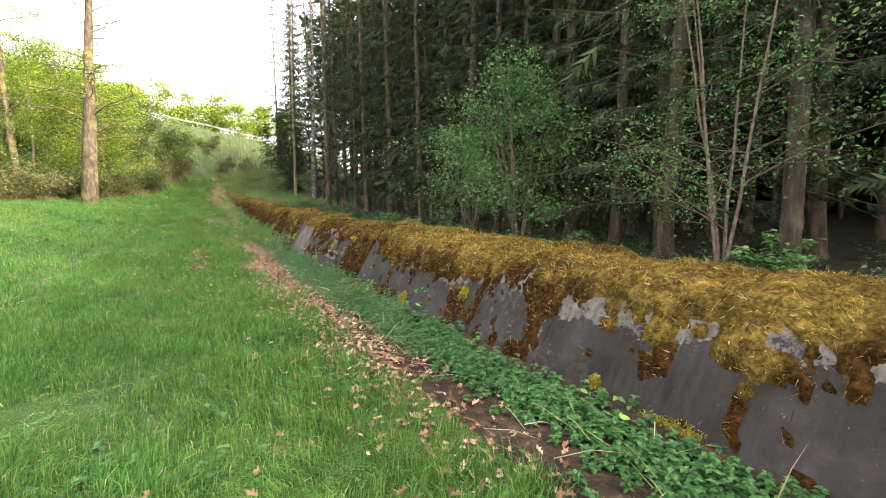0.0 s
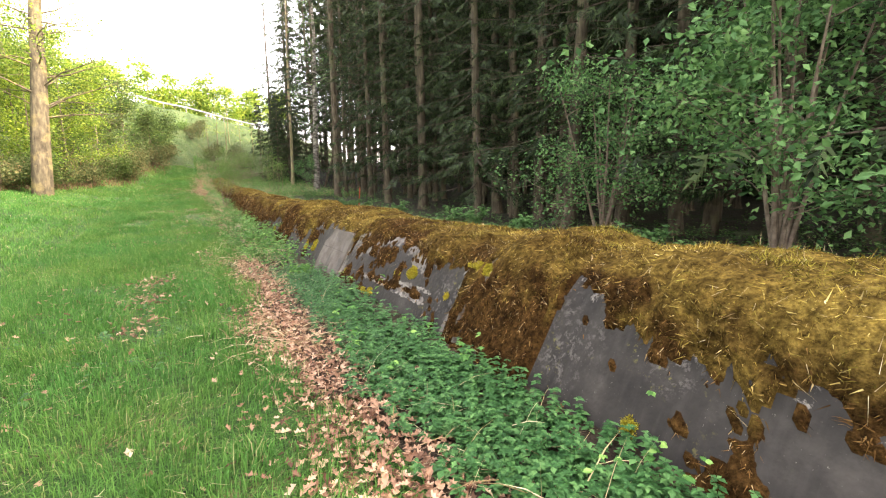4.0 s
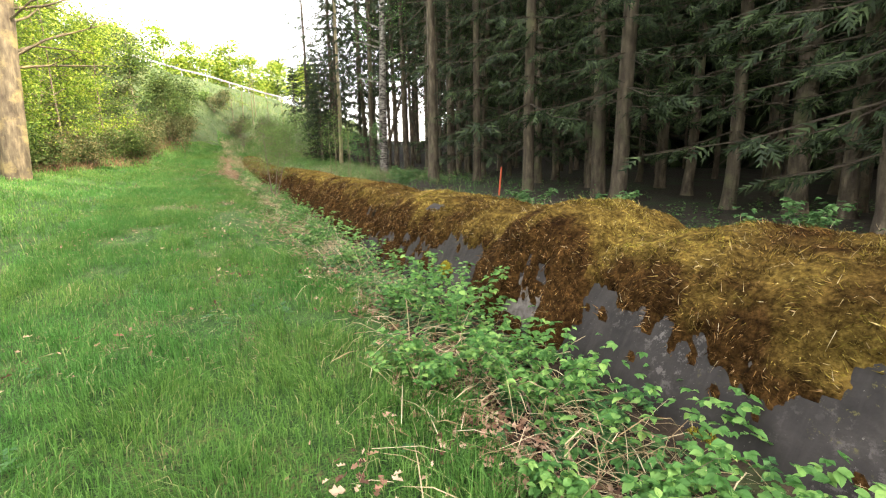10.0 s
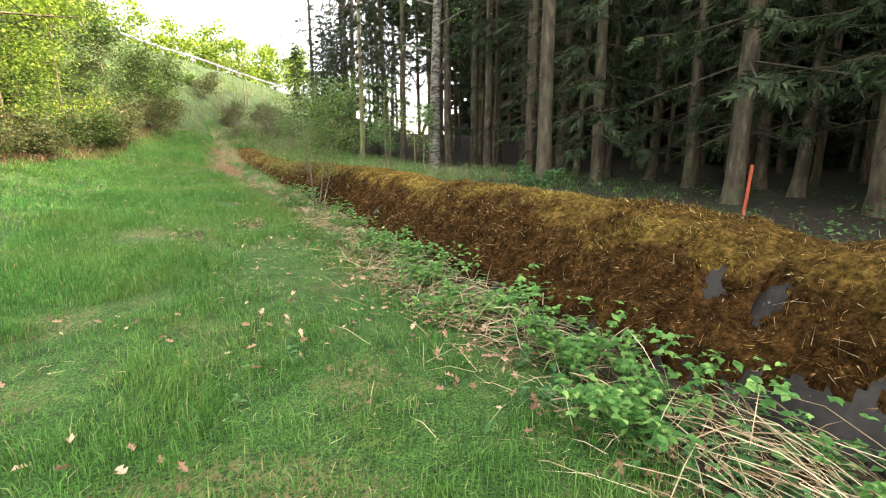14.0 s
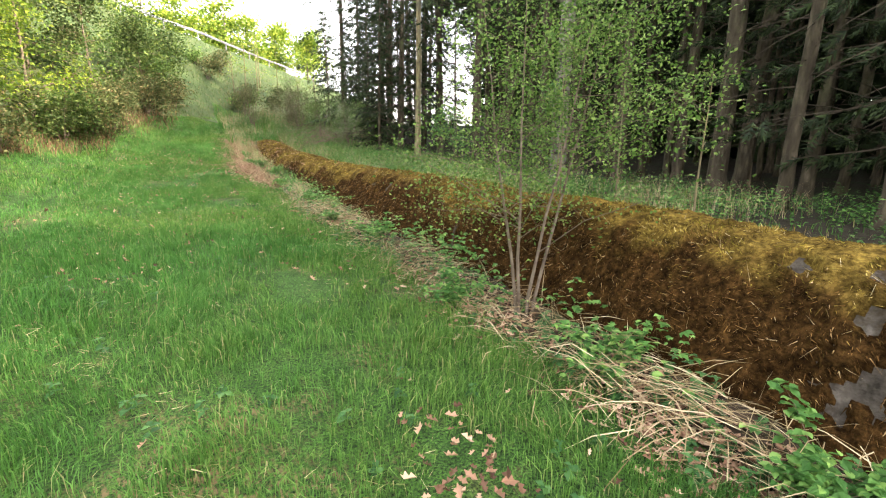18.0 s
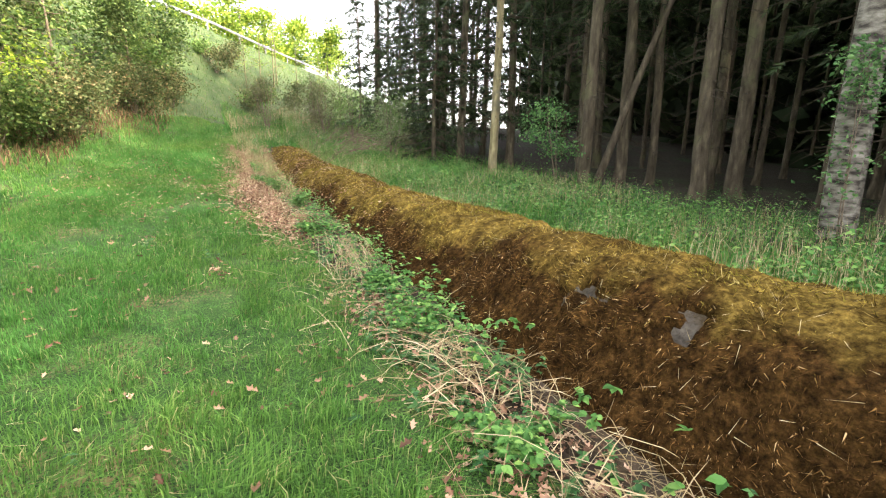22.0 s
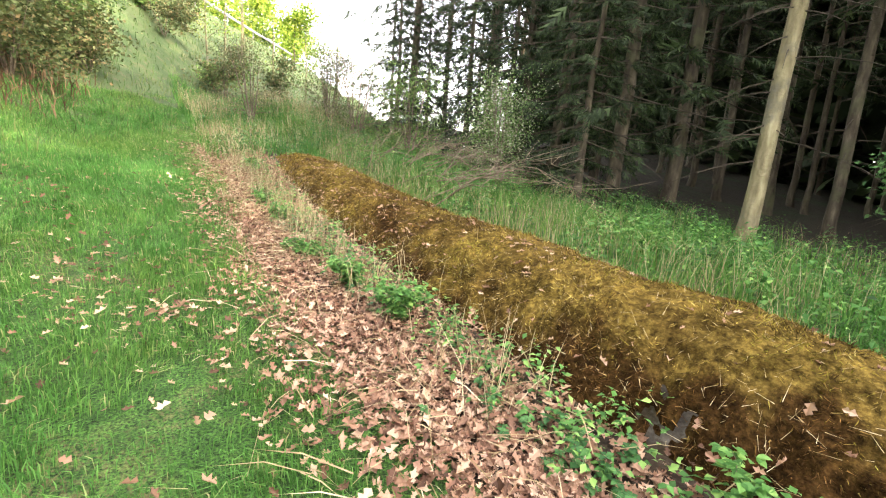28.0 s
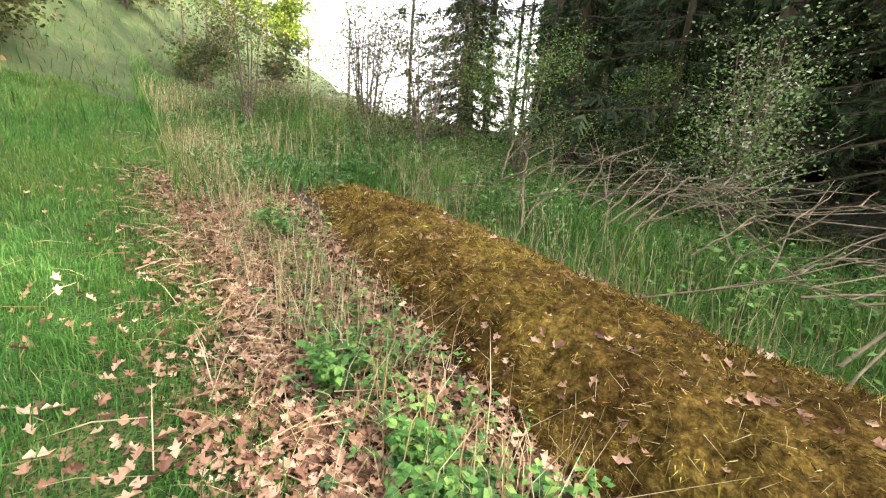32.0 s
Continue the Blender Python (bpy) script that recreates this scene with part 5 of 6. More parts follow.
for k in range(-12, 48, 4):
    p0, p1 = crest(k), crest(k + 4)
    prof = [(0.0, 0.5), (0.05, 0.53), (0.05, 0.57), (0.0, 0.6), (0.05, 0.63), (0.05, 0.67), (0.0, 0.7)]
    nrm = np.array([0.8, -0.6, 0])
    a = np.array([p0 + nrm * q + np.array([0, 0, z]) for q, z in prof])
    b = np.array([p1 + nrm * q + np.array([0, 0, z]) for q, z in prof])
    v = np.concatenate([a, b, a - nrm * 0.006, b - nrm * 0.006])
    q = np.arange(6)
    f = np.concatenate([np.stack([q, q + 7, q + 8, q + 1], -1), np.stack([q + 14, q + 15, q + 22, q + 21], -1)])
    place("rail_beam", raw_mesh("rail_beam", v, f, [STEEL]), rail)
    v, f = tube([p0 + [0, 0, -0.3], p0 + [0, 0, 0.7]] - nrm * 0.08, [0.06, 0.06], 6)
    place("rail_post", raw_mesh("rail_post", v, f, [STEEL]), rail)


# ---- undergrowth ----
def blades(name, label, category, x, y, h, w, mat, curl=(0.25, 0.75), lift=-0.01):
    n = len(x)
    p = np.stack([x, y, ground(x, y) + lift], -1)
    lean = any_way(n)
    lean[:, 2] = 0
    a = rng.uniform(0, 2 * np.pi, n)
    side = np.stack([np.cos(a), np.sin(a), 0 * a], -1) * np.broadcast_to(w, n)[:, None]
    up = np.array([0, 0, 1.0])
    mid = p + up * (h * 0.55)[:, None] + lean * (h * 0.14)[:, None]
    tip = p + up * h[:, None] * 0.93 + lean * (h * rng.uniform(*curl, n))[:, None]
    v = np.stack([p - side, p + side, mid - side * 0.75, mid + side * 0.75, tip], 1).reshape(-1, 3)
    tagged(place(name, raw_mesh(name, v, repeat_faces([(0, 1, 3), (0, 3, 2), (2, 3, 4)], n, 5), [mat])), label, category, kind="stuff")


def leafy(name, label, category, x, y, hgt, size, mat, per=14):
    """Low leafy plants: leaves on short upright stalks, as one carpet."""
    n = len(x) * per
    i = np.repeat(np.arange(len(x)), per)
    z = rng.uniform(0.1, 1, n) * hgt[i]
    a = rng.uniform(0, 6.28, n)
    r = rng.uniform(0.0, 0.5, n) * hgt[i] * 0.6
    px, py = x[i] + np.cos(a) * r, y[i] + np.sin(a) * r
    at = np.stack([px, py, ground(px, py) + z], -1)
    al = unit(np.stack([np.cos(a), np.sin(a), rng.uniform(-0.5, 0.4, n)], -1))
    ln = rng.uniform(0.7, 1.3, n) * size
    v, f = leaves(at, al, unit(np.array([0, 0, 1.0]) + 0.5 * any_way(n)), ln, ln * 0.65)
    tagged(place(name, raw_mesh(name, v, f, [mat])), label, category, kind="stuff")


# tall grass and herbs behind the wall
n = 70000
x, y = 3.75 + 6.7 * rng.uniform(0, 1, n) ** 1.5, rng.uniform(26, 58, n)
k = rng.uniform(0, 1, n) < np.interp(y, [29, 36, 50], [0.1, 0.9, 1]) * np.clip(1.25 - (x - 4.3) / 6.5, 0.15, 1) * (0.8 + 0.6 * fnoise(x, y, 101, 0.6))
k &= bank_off(x, y) > 10
x, y = x[k], y[k]
blades("tall_grass", "tall unmown grass between the wall and the wood", "grass", x, y, rng.uniform(0.12, 0.38, len(x)) * np.interp(y, [26, 40, 46], [0.8, 1.0, 1.5]) * (0.6 + 0.8 * np.abs(fnoise(x, y, 107, 0.8))), 0.005, GRASS, (0.4, 1.2))
n = 11000
x, y = 3.9 + 5 * rng.uniform(0, 1, n) ** 1.6, rng.uniform(30, 58, n)
k = (fnoise(x, y, 103, 0.7) > -0.1) & (bank_off(x, y) > 9)
blades("dry_tall_grass", "bleached dry grass standing among the green", "dry grass", x[k], y[k], rng.uniform(0.25, 0.6, k.sum()), 0.0022, STRAW)
n = 7500
x, y = rng.uniform(4.3, 13, n), rng.uniform(-1, 56, n)
k = rng.uniform(0, 1, n) < np.clip(1.2 - (x - 4.3) / 7, 0.15, 1) * (0.65 + 0.8 * fnoise(x, y, 105, 0.5)) * np.interp(y, [12, 15, 31, 35], [1, 0.35, 0.35, 1]) + 0.06
k &= bank_off(x, y) > 9
x, y = x[k], y[k]
n = 3000
bx, by = 4.15 + rng.uniform(0, 1, n) ** 1.5 * 5.0, rng.uniform(28, 56, n)
k = (fnoise(bx, by, 109, 0.9) > -0.05) & (bank_off(bx, by) > 9)
leafy("bramble_thicket", "bright low brambles between the wall and the wood", "brambles", bx[k], by[k], rng.uniform(0.15, 0.5, k.sum()), 0.06, BRAMBLE, 14)
leafy("undergrowth", "leafy herbs and young brambles on the forest floor", "undergrowth", x, y, rng.uniform(0.12, 0.42, len(x)), 0.06, UNDERGROWTH, 16)
n = 9000
x, y = rng.uniform(1.6, 4.6, n), rng.uniform(51.5, 63, n)
blades("end_grass", "rough grass where the wall runs out", "grass", x, y, rng.uniform(0.15, 0.45, n), 0.007, GRASS)
n = 5000
x, y = rng.uniform(1.7, 5.5, n), rng.uniform(49.5, 60, n)
k = (fnoise(x, y, 121, 0.8) > -0.05) & ((x > 4.2) | (y > 52.5) | (x < 2.4))
blades("end_straw", "bleached stalks standing round the end of the wall", "dry grass", x[k], y[k], rng.uniform(0.35, 0.9, k.sum()), 0.0035, STRAW, (0.1, 0.5))
n = 3200
x, y = rng.normal(2.15, 0.2, n), rng.uniform(43, 55, n)
k = rng.uniform(0, 1, n) < np.interp(y, [43, 47, 55], [0.25, 0.8, 1.0]) * (0.7 + 0.9 * fnoise(x, y, 123, 1.0))
blades("verge_straw", "bleached grass standing along the sunken end of the wall", "dry grass", x[k], y[k], rng.uniform(0.2, 0.6, k.sum()), 0.0028, STRAW, (0.2, 0.9))
n = 900
x, y = rng.uniform(1.9, 5.5, n), rng.uniform(51.5, 62, n)
leafy("end_herbs", "green herbs where the wall runs out", "undergrowth", x, y, rng.uniform(0.15, 0.5, n), 0.07, SHRUB, 14)
n = 11000
q = rng.uniform(0, 1, n)
x, y = np.interp(q, [0, 0.35, 0.6, 0.8, 1], [-16, -10, -6.2, -3.6, -1.0]), np.interp(q, [0, 0.35, 0.6, 0.8, 1], [25, 34.5, 43, 49.5, 57])
x, y = x - np.abs(rng.normal(0, 1.8, n)) + 0.4 + 0.9 * fnoise(x, y, 131, 0.3), y + rng.normal(0, 1.0, n)
blades("bracken", "reddish dead bracken at the meadow's edge", "bracken", x, y, rng.uniform(0.12, 0.5, n), 0.014, BRACKEN, (0.3, 1.0))
n = 800
x, y = rng.normal(2.3, 0.2, n), rng.uniform(36, 53, n)
leafy("foot_herbs", "small green herbs along the sunken end of the wall", "weeds", x, y, rng.uniform(0.08, 0.28, n), 0.045, BRAMBLE, 9)
n = 42000
x, y = rng.uniform(-22, 26, n), rng.uniform(40, 86, n)
k = (bank_off(x, y) < 11.5) & (bank_off(x, y) > -1)
blades("bank_grass", "rough pale-green grass on the road bank", "grass", x[k], y[k], rng.uniform(0.15, 0.38, k.sum()), 0.011, BANK_GRASS)


def far_woods():
    n = 44000
    x, y, z = rng.uniform(31, 58, n), rng.uniform(-25, 100, n), rng.uniform(0, 1, n) ** 1.3 * 24
    k = y < 44 + 0.97 * x
    x, y, z, n = x[k], y[k], z[k], int(k.sum())
    at = np.stack([x, y, ground(x, y) + z], -1)
    ln = rng.uniform(1.2, 2.4, n)
    v, f = leaves(at, any_way(n, 0.5), any_way(n), ln, ln * 0.7, FAR_LEAF, FAR_LEAF_FACES)
    tagged(place("far_woods", raw_mesh("far_woods", v, f, [SPRUCE])), "dense dark spruce wood in the distance", "woods", kind="stuff")


far_woods()


def canopy():
    """Bough cards added mostly out of view, to keep light off the deeper wood."""
    n = 34000
    x, y, z = rng.uniform(12.0, 40, n), rng.uniform(-38, 78, n), rng.uniform(8.5, 19, n)
    k = (bank_off(x, y) > 8) & (fnoise(x, y, 151, 0.35) > -0.35) & (y < 44 + 0.97 * x)
    at = np.stack([x, y, ground(x, y) + z], -1)[k]
    n = len(at)
    ln = rng.uniform(0.7, 1.5, n)
    v, f = leaves(at, any_way(n, 0.4), unit(np.array([0, 0, 1.0]) + 0.7 * any_way(n)), ln, ln * 0.6, FAR_LEAF, FAR_LEAF_FACES)
    tagged(place("canopy", raw_mesh("canopy", v, f, [SPRUCE])), "dark bough cards added overhead to shade the wood", "canopy", kind="stuff")


canopy()


# ---- moss cushions on the face ----
def cushion(y, high, w, h, label="yellow-green moss cushion stuck to the wall face"):
    gen = np.random.default_rng(int(y * 100))
    t = thing("moss_cushion", label, "moss", "moss cushions on the wall", face_at(y, high))
    nu, nv = 20, 8
    th, ph = np.meshgrid(np.linspace(0, 2 * np.pi, nu, endpoint=False), np.linspace(0, np.pi / 2, nv), indexing="ij")
    r = 0.95 + 0.5 * vnoise(np.cos(th) * 1.9 + y, np.sin(th) * 1.9 + high * 7, 5, 1.0) + 0.3 * vnoise(np.cos(th) * 5 + y, np.sin(th) * 5 + ph * 4, 6, 1.0)
    v = np.stack([np.cos(th) * np.sin(ph) * w * r, np.sin(th) * np.sin(ph) * h * r, np.cos(ph) * min(w, h) * 0.26 * r - 0.008], -1)
    i, j = np.meshgrid(np.arange(nu), np.arange(nv - 1), indexing="ij")
    k = (i + 1) % nu
    f = np.stack([i * nv + j, i * nv + j + 1, k * nv + j + 1, k * nv + j], -1).reshape(-1, 4)
    body = place("moss_body", raw_mesh("moss_body", v.reshape(-1, 3), f, [YELLOW_BED], True), t)
    n = int(4000 * w * h / 0.01)
    n = min(max(n, 400), 5000)
    q = gen.integers(0, nu, n), gen.integers(1, nv, n)
    p = v[q] + gen.normal(0, 0.25, (n, 3)) * np.array([w, h, 0.3 * min(w, h)]) * 0.45
    p[:, 2] = np.abs(p[:, 2])
    s = (p[:, 0] / w) ** 2 + (p[:, 1] / h) ** 2
    p = p[s < 1.35]
    n = len(p)
    d = unit(np.stack([0.5 * p[:, 0] / w, 0.5 * p[:, 1] / h, 0.9 + 0 * s[s < 1.35]], -1) + 0.9 * any_way(n, 1, gen))
    side = unit(np.cross(d, any_way(n, 1, gen))) * gen.uniform(0.0015, 0.004, n)[:, None]
    v = np.stack([p - side, p + side, p + d * gen.uniform(0.006, 0.018, n)[:, None]], 1).reshape(-1, 3)
    tagged(place("moss_fringe", raw_mesh("moss_fringe", v, np.arange(3 * n).reshape(-1, 3), [YELLOW_MOSS]), t), kind="stuff")


for y, high, w, h in [(2.22, 0.46, 0.06, 0.055), (1.56, 0.33, 0.27, 0.13), (2.66, 0.03, 0.1, 0.07), (2.38, 0.05, 0.11, 0.08), (3.75, 0.12, 0.16, 0.09), (7.0, 0.43, 0.055, 0.055), (6.92, 0.06, 0.12, 0.12), (6.6, 0.27, 0.05, 0.05), (6.52, 0.15, 0.06, 0.07), (5.92, 0.14, 0.06, 0.05), (5.72, 0.42, 0.11, 0.1),
                      (4.96, 0.32, 0.07, 0.05), (4.96, 0.1, 0.09, 0.1), (4.36, 0.7, 0.08, 0.12), (8.6, 0.05, 0.25, 0.1), (8.3, 0.62, 0.1, 0.2), (8.75, 0.95, 0.3, 0.06),
                      (10.15, 0.79, 0.11, 0.075), (9.3, 0.72, 0.045, 0.04), (11.27, 0.38, 0.14, 0.07), (11.03, 0.43, 0.09, 0.05), (11.75, 0.24, 0.1, 0.08), (11.95, 0.05, 0.12, 0.1), (11.4, 0.06, 0.2, 0.07), (10.9, 0.1, 0.1, 0.1), (10.2, 0.1, 0.12, 0.1), (9.3, 0.25, 0.1, 0.16), (12.2, 0.5, 0.05, 0.05), (10.5, 0.72, 0.07, 0.06),
                      (14.84, 0.56, 0.09, 0.12), (14.28, 0.61, 0.11, 0.11), (15.7, 0.3, 0.1, 0.1), (16.4, 0.25, 0.12, 0.1), (17.0, 0.5, 0.09, 0.15), (17.95, 0.35, 0.1, 0.12), (18.88, 0.6, 0.13, 0.1), (31.4, 0.69, 0.09, 0.1)]:
    cushion(y, high, w, h)

def flat_patch(name, label, category, pts, y, high, mat, thick=0.003):
    """A thin flake or strip of bare surface on the face, from a ragged outline."""
    t = thing(name, label, category, "bare patches on the wall", face_at(y, high))
    bm = bmesh.new()
    lo = [bm.verts.new((px, py, -0.012)) for px, py in pts]
    hi = [bm.verts.new((px * 0.97, py * 0.97, thick)) for px, py in pts]
    bm.faces.new(hi)
    for k in range(len(pts)):
        m = (k + 1) % len(pts)
        bm.faces.new((lo[k], lo[m], hi[m], hi[k]))
    bmesh.ops.recalc_face_normals(bm, faces=bm.faces[:])
    me = bpy.data.meshes.new(name)
    bm.to_mesh(me)
    bm.free()
    me.materials.append(mat)
    place("bare_flake", me, t)


def ragged(length, width, seed, n=26, slope=0.0):
    gen = np.random.default_rng(seed)
    xs = np.linspace(-length / 2, length / 2, n)
    top = [(x, slope * x + width * (0.5 + gen.uniform(-0.3, 0.25)) * (1 - 0.5 * (abs(x) / length * 2) ** 4)) for x in xs]
    low = [(x, slope * x - width * (0.5 + gen.uniform(-0.3, 0.25)) * (1 - 0.5 * (abs(x) / length * 2) ** 4)) for x in xs[::-1]]
    return (top + low)[::-1]


# flakes of bare concrete
for k, (y, high, ln, wd, sl) in enumerate([(5.06, 0.1, 0.05, 0.24, 0.0), (5.27, 0.17, 0.03, 0.1, 0.2), (5.22, 0.22, 0.025, 0.09, 0.1), (4.87, 0.24, 0.05, 0.05, 0.1), (5.8, 0.27, 0.02, 0.07, 0.3),
                                               (11.3, 0.555, 0.36, 0.03, 0.0), (10.8, 0.56, 0.5, 0.045, 0.02), (10.25, 0.555, 0.5, 0.05, 0.0), (9.8, 0.555, 0.36, 0.05, 0.0), (10.75, 0.615, 0.4, 0.035, -0.05), (10.2, 0.645, 0.5, 0.045, -0.04), (9.75, 0.67, 0.36, 0.04, -0.04), (12.47, 0.72, 0.1, 0.5, 0.0), (12.44, 0.4, 0.12, 0.3, 0.0)]):
    flat_patch("bare_concrete_patch", "pale flake of bare concrete where the coat has chipped", "bare concrete", ragged(ln, wd, 40 + k, 14, sl), y, high, PALE_CONCRETE)


# ---- brambles, saplings and dry stalks along the verge ----
def bramble(x, y, h, r, seed, mat=None, n=300, size=0.048, name="bramble_plant", label="bright green bramble plant with arching stems by the wall", wood=None):
    gen = np.random.default_rng(seed)
    t = thing(name, label, "bramble", "brambles along the wall", at_ground(x, y))
    at, al = [], []
    for s in range(7):
        a = gen.uniform(0, 6.28)
        L = h * gen.uniform(0.7, 1.2)
        q = np.linspace(0, 1, 7)
        out = r * gen.uniform(0.5, 1.2)
        pts = np.stack([math.cos(a) * out * q**1.5, math.sin(a) * out * q**1.5, -0.03 + L * (q - 0.35 * q**3)], -1) + np.cumsum(gen.normal(0, 0.012, (7, 3)), 0)
        v, f = tube(pts, 0.004 * (1 - 0.7 * q), 4)
        place("stem", raw_mesh("stem", v, f, [wood or TWIG]), t)
        k = gen.uniform(0.25, 1, n // 7)
        p = np.stack([np.interp(k, q, pts[:, c]) for c in range(3)], -1) + gen.normal(0, 0.035, (n // 7, 3))
        b = gen.uniform(0, 6.28, n // 7)
        for g in (-0.8, 0.0, 0.8):
            at.append(p)
            al.append(np.stack([np.cos(b + g), np.sin(b + g), gen.uniform(-0.5, 0.35, n // 7)], -1))
    at, al = np.concatenate(at), unit(np.concatenate(al))
    at[:, 2] = np.maximum(at[:, 2], 0.02)
    ln = gen.uniform(0.7, 1.25, len(at)) * size
    v, f = leaves(at, al, unit(np.array([0, 0, 1.0]) + 0.5 * any_way(len(at), 1, gen)), ln, ln * 0.68, OVATE, OVATE_FACES)
    tagged(place("foliage", raw_mesh("foliage", v, f, [mat or BRAMBLE]), t), kind="stuff")


for k, (x, y, h, r) in enumerate([(1.75, 14.8, 0.5, 0.4), (1.6, 15.5, 0.45, 0.45), (1.85, 16.3, 0.75, 0.55), (1.6, 17.0, 0.6, 0.5), (1.95, 17.5, 1.0, 0.6), (1.95, 18.4, 0.4, 0.4), (1.8, 19.6, 0.25, 0.35), (1.9, 20.8, 0.35, 0.4), (1.8, 21.8, 0.45, 0.4), (2.0, 22.6, 0.5, 0.4), (1.9, 23.6, 0.55, 0.45),
                                  (2.05, 24.6, 0.5, 0.4), (2.1, 25.6, 0.55, 0.5), (1.9, 26.4, 0.45, 0.5), (2.05, 27.6, 0.5, 0.4), (2.1, 28.8, 0.4, 0.35), (2.1, 33.0, 0.35, 0.35), (2.15, 37.2, 0.3, 0.3), (2.0, 39.8, 0.35, 0.3), (2.2, 42.0, 0.45, 0.2), (2.1, 44.4, 0.45, 0.25), (2.1, 45.2, 0.4, 0.25),
                                  (1.95, 46.2, 0.3, 0.25), (2.1, 47.8, 0.35, 0.25), (2.05, 48.6, 0.3, 0.25), (2.3, 50.5, 0.35, 0.3), (2.05, 13.0, 0.25, 0.3), (1.9, 30.2, 0.35, 0.4), (1.95, 34.6, 0.3, 0.35), (2.1, 36.0, 0.35, 0.3)]):
    bramble(x, y, h, r, 700 + k)
# herbs and sapling shoots seen over the wall's top
for k, (x, y, h, r) in enumerate([(5.0, 11.2, 0.9, 0.4), (5.3, 12.6, 1.0, 0.5), (5.1, 13.6, 0.9, 0.4), (5.4, 16.8, 0.9, 0.5), (5.2, 19.0, 0.9, 0.5), (5.6, 21.0, 0.8, 0.5), (5.4, 9.0, 0.8, 0.5), (5.6, 27.0, 0.9, 0.5), (5.2, 5.5, 0.8, 0.5), (5.6, 2.5, 0.9, 0.6)]):
    bramble(x, y, h, r, 760 + k, SHRUB, 300, 0.07, "herb_clump", "leafy green herb clump behind the wall")
for k in range(26):
    s, q = rng.uniform(2.5, 10.5), rng.uniform(-6, 26)
    x, y = -14 + 0.8 * (s - 1.5) + 0.6 * q, 50 - 0.6 * (s - 1.5) + 0.8 * q
    if -3.0 < x < 3.5 and y < 60:
        continue
    broadleaf("scrub_bush", "rough olive scrub on the road bank", "bush", 950 + k, rng.uniform(0.8, 2.2), 0.15, rng.uniform(0.9, 1.7), 14, 1500, 0.14, (OLIVE, WILLOW, OLIVE)[k % 3], at_ground(x, y), 0.02, TWIG, "scrub on the bank", 0.5, stems=4, far=True)
# slender pale shoots just behind the wall
for k, (x, y, h) in enumerate([(4.6, 31.9, 2.4), (4.9, 32.3, 2.9), (5.2, 31.4, 2.2), (4.7, 29.9, 1.9)]):
    broadleaf("birch_sapling", "slender pale shoot with fresh leaves behind the wall", "sapling", 930 + k, h, 0.9, 0.7, 14, 420, 0.05, WILLOW, at_ground(x, y), 0.016, PALE_BARK, "pale shoots behind the wall", 0.3)
# pale thin trunks at the far end of the path
for k, (x, y, h) in enumerate([(6.3, 73.5, 6.0), (5.7, 71.0, 5.0), (7.4, 70.5, 5.5), (4.6, 69.5, 4.5), (8.5, 68.0, 5.0), (9.2, 65.0, 4.5), (3.4, 66.5, 3.5)]):
    broadleaf("birch_sapling", "thin pale sapling with hardly any leaves", "sapling", 900 + k, h, 1.5, 1.0, 10, 200, 0.1, SPRING, at_ground(x, y), 0.07, PALE_BARK, "pale saplings up the path", 0.4, far=True)


def fallen_branch(points, r, label="long dry branch fallen over the brambles"):
    p = np.array(points, float)
    p[:, 2] += ground(p[:, 0], p[:, 1])
    q = np.linspace(0, 1, 12)
    s = np.linspace(0, 1, len(p))
    line = np.stack([np.interp(q, s, p[:, c]) for c in range(3)], -1) + np.cumsum(rng.normal(0, 0.012, (12, 3)), 0)
    t = thing("fallen_branch", label, "branch", "brushwood by the thorn bushes", Matrix.Translation(line[0]))
    v, f = tube(line - line[0], r * (1 - 0.8 * q), 5)
    place("branch_stem", raw_mesh("branch_stem", v, f, [BRUSH]), t)
    pieces = []
    for _ in range(7):
        k = int(rng.integers(2, 11))
        e = line[k] + (any_way(1, 0.5)[0] + unit(line[-1] - line[0])) * rng.uniform(0.2, 0.6)
        pieces.append(tube(np.stack([line[k], (line[k] + e) / 2 + rng.normal(0, 0.02, 3), e]) - line[0], np.array([0.006, 0.004, 0.002]), 3))
    tagged(place("branchwork", raw_mesh("branchwork", *join(pieces), [BRUSH]), t), kind="stuff")


for k in range(34):
    x0, y0 = rng.uniform(3.6, 5.2), rng.uniform(46.8, 50.8)
    a = rng.uniform(-1.3, 0.9)
    L = rng.uniform(0.9, 2.6)
    fallen_branch([(x0, y0, 0.3), (x0 + L * 0.5 * math.cos(a), y0 + L * 0.5 * math.sin(a), rng.uniform(0.5, 0.85)), (x0 + L * math.cos(a), y0 + L * math.sin(a), rng.uniform(0.3, 0.8))], rng.uniform(0.005, 0.012))


n = 34000
x, y = rng.uniform(-2.4, 1.7, n), rng.uniform(0, 50, n)
k = (0.6 * fnoise(x, y, 111, 0.55) + 0.5 * fnoise(x, y, 113, 1.9) + np.exp(-((y - 26.0) / 2.3) ** 2) * 0.5 * (x > 0) + np.exp(-((y - 9.6) / 1.0) ** 2) * 0.3) > 0.2
x, y = x[k], y[k]
n = len(x)
p = np.stack([x, y, ground(x, y) + rng.uniform(0.03, 0.1, n)], -1)
d = any_way(n, 0.25)
side = unit(np.cross(d, any_way(n))) * rng.uniform(0.001, 0.0022, n)[:, None]
ln = rng.uniform(0.03, 0.11, n)[:, None]
v = np.stack([p - side, p + side, p + d * ln], 1).reshape(-1, 3)
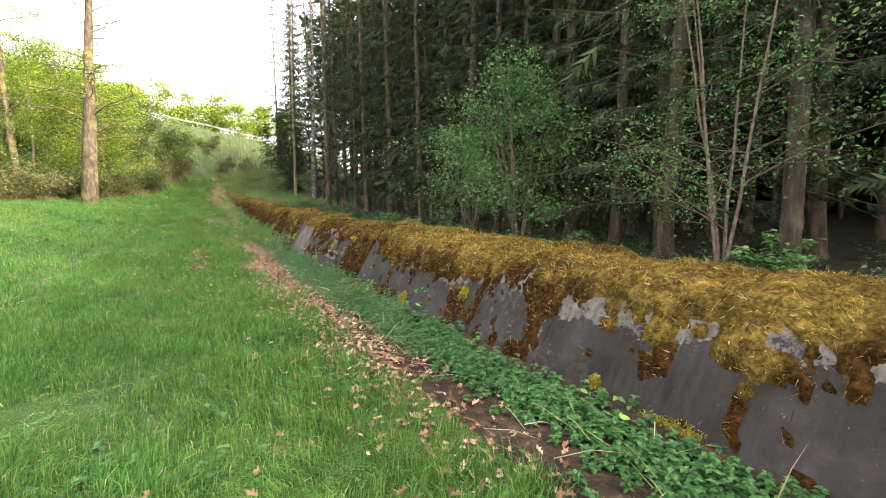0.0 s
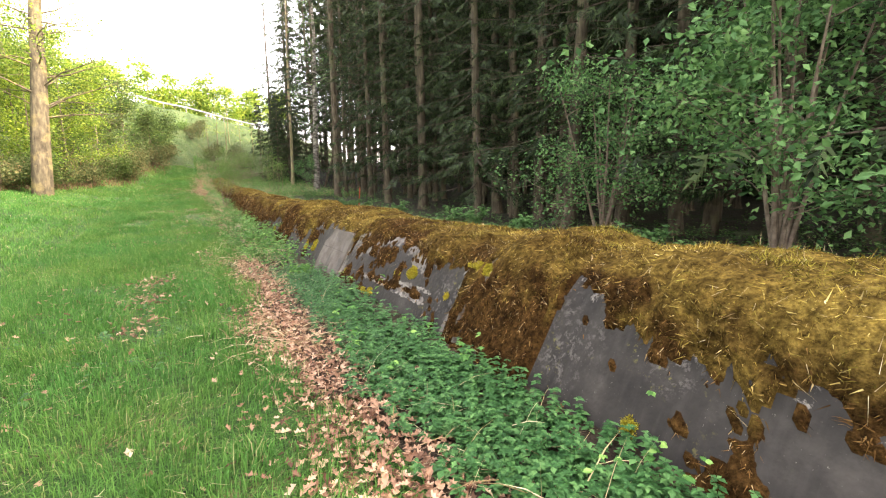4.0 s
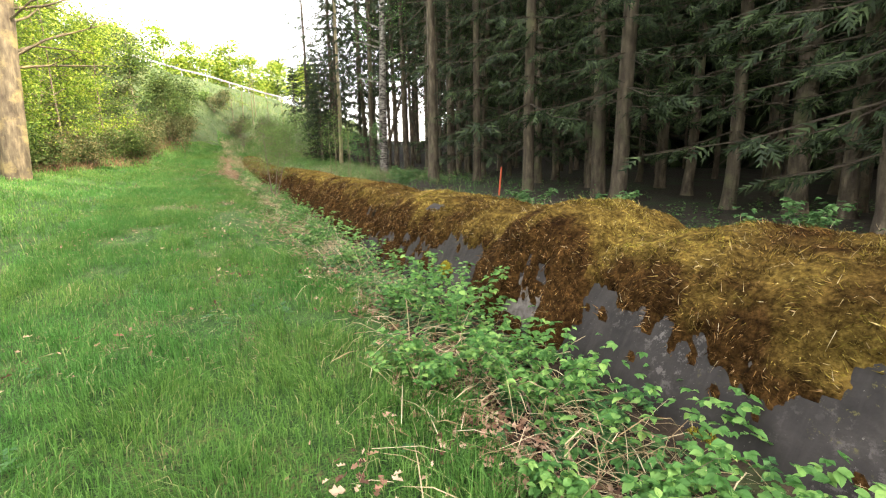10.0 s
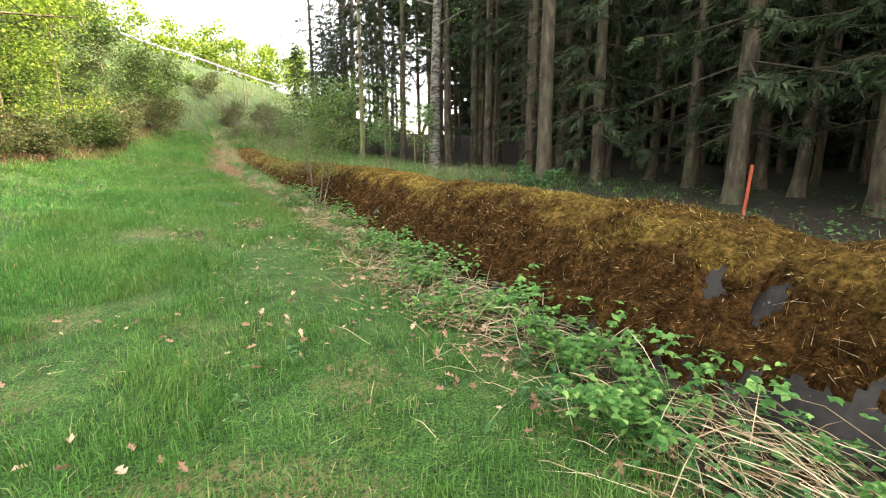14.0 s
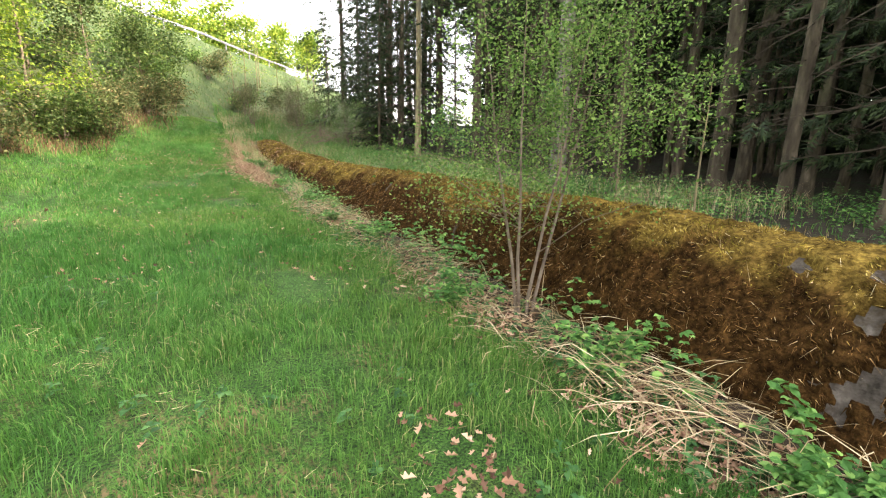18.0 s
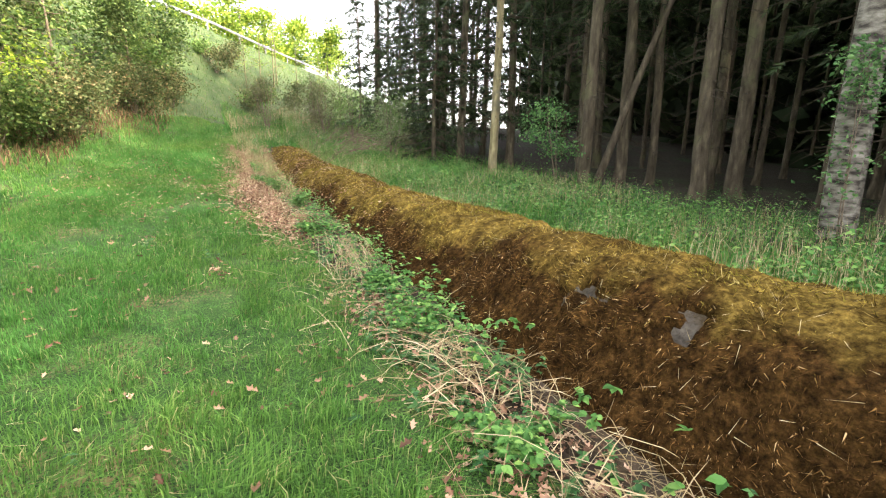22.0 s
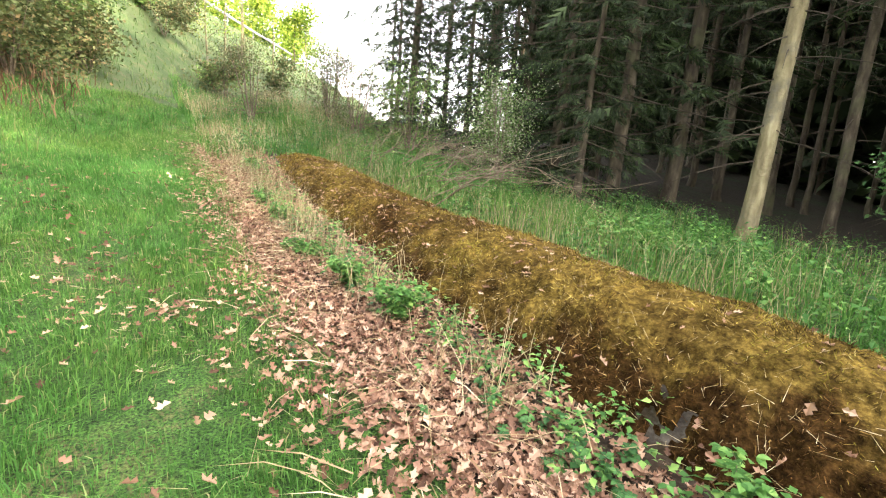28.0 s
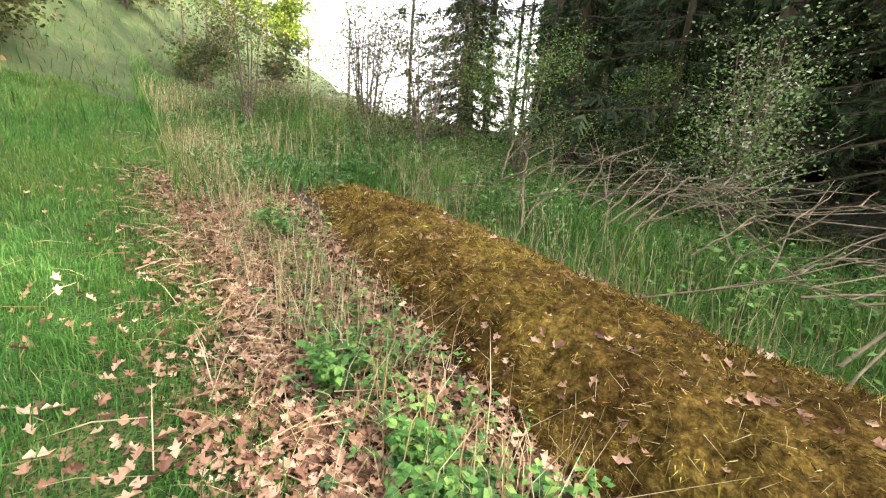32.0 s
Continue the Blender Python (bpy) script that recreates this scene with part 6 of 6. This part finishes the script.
tagged(place("thatch", raw_mesh("thatch", v, np.arange(3 * n).reshape(-1, 3), [STRAW])), "bleached dead grass lying in the meadow", "dry grass", kind="stuff")


def fern():
    t = thing("fern", "small bright green fern in the meadow grass", "fern", m=at_ground(-1.39, 8.8))
    for k in range(7):
        a = k * 0.9 + rng.uniform(-0.2, 0.2)
        q = np.linspace(0, 1, 14)
        L = rng.uniform(0.28, 0.4)
        axis = np.stack([np.cos(a) * L * 0.6 * q**1.4, np.sin(a) * L * 0.6 * q**1.4, L * (q - 0.25 * q**3)], -1)
        d = unit(np.gradient(axis, axis=0))
        side = unit(np.cross(d, [0, 0, 1.0]))
        w = 0.07 * np.sin(np.pi * (0.1 + 0.9 * (1 - q)) ** 1.2)
        at = np.repeat(axis[1:], 2, 0)
        al = np.stack([side[1:], -side[1:]], 1).reshape(-1, 3) + 0.4 * np.repeat(d[1:], 2, 0)
        v, f = leaves(at, unit(al), np.tile([0, 0, 1.0], (len(at), 1)), np.repeat(w[1:], 2) + 0.01, np.full(len(at), 0.02))
        place("frond", raw_mesh("frond", v, f, [BRAMBLE]), t)


fern()


# leaves blown onto the sunken end of the wall
n = 2600
u, y = rng.uniform(0.15, 0.8, n), rng.uniform(38, 52.4, n)
k = rng.uniform(0, 1, n) < np.interp(y, [38, 44, 48], [0.15, 0.4, 1.0])
u, y = u[k], y[k]
p = np.concatenate([wall_point(u[(y >= s[0]) & (y < s[1])], y[(y >= s[0]) & (y < s[1])], s, 0.045)[0] for s in SEGMENTS if s[1] > 38])
n = len(p)
ln = rng.uniform(0.035, 0.085, n)
v, f = leaves(p, any_way(n, 0.4), unit(np.array([-0.3, 0, 1.0]) + 0.5 * any_way(n)), ln, ln * 0.65, OAK, OAK_FACES)
tagged(place("blown_leaves", raw_mesh("blown_leaves", v, f, [LITTER])), "dead leaves caught on the moss", "leaf litter", kind="stuff")

# the leaning trunk in the wood
gen = np.random.default_rng(77)
lt = thing("leaning_spruce", "thin dead spruce trunk leaning among the others", "spruce", m=at_ground(10.4, 42.3))
tm, _ = trunk_mesh("trunk", 12, 0.11, (0.29, -0.17), gen, BARK)
place("trunk", tm, lt)
# leafy shoots climbing the birch
broadleaf("ivy_shoot", "bright leafy shoots round the birch trunk", "shoot", 39, 2.6, 0.5, 0.5, 22, 900, 0.07, SHRUB, at_ground(8.0, 35.6), 0.012, TWIG, "", 0.25, stems=2)


# a dead stick leaning on the face, and a dry twig heap in the joint of the moss
def dead_stick(y, high, length, r, tilt):
    t = thing("dead_stick", "grey dead stick leaning on the mossy face", "stick", "sticks on the wall", face_at(y, high))
    q = np.linspace(0, 1, 7)
    pts = np.stack([length * q * math.sin(tilt) + 0.02 * np.sin(q * 7), length * (q - 0.3) * math.cos(tilt), 0.04 + 0.05 * q + 0.015 * np.sin(q * 5)], -1)
    v, f = tube(pts, r * (1 - 0.6 * q), 6)
    place("stick_wood", raw_mesh("stick_wood", v, f, [DEADWOOD]), t)
    v, f = tube(np.stack([pts[3], pts[3] + [0.06, 0.05, 0.04], pts[3] + [0.1, 0.12, 0.05]]), np.array([0.5, 0.35, 0.1]) * r, 5)
    place("side_twig", raw_mesh("side_twig", v, f, [DEADWOOD]), t)


for y, high, length, r, tilt in ((31.55, 0.62, 0.4, 0.017, -0.35), (20.6, 0.3, 0.5, 0.009, 0.5), (38.4, 0.3, 0.4, 0.006, -0.9), (38.55, 0.35, 0.35, 0.005, 1.0), (38.3, 0.28, 0.3, 0.005, 0.3), (13.9, 0.4, 0.45, 0.006, 0.3), (48.0, 0.5, 0.9, 0.007, -0.8), (49.1, 0.6, 0.7, 0.006, 0.9)):
    dead_stick(y, high, length, r, tilt)
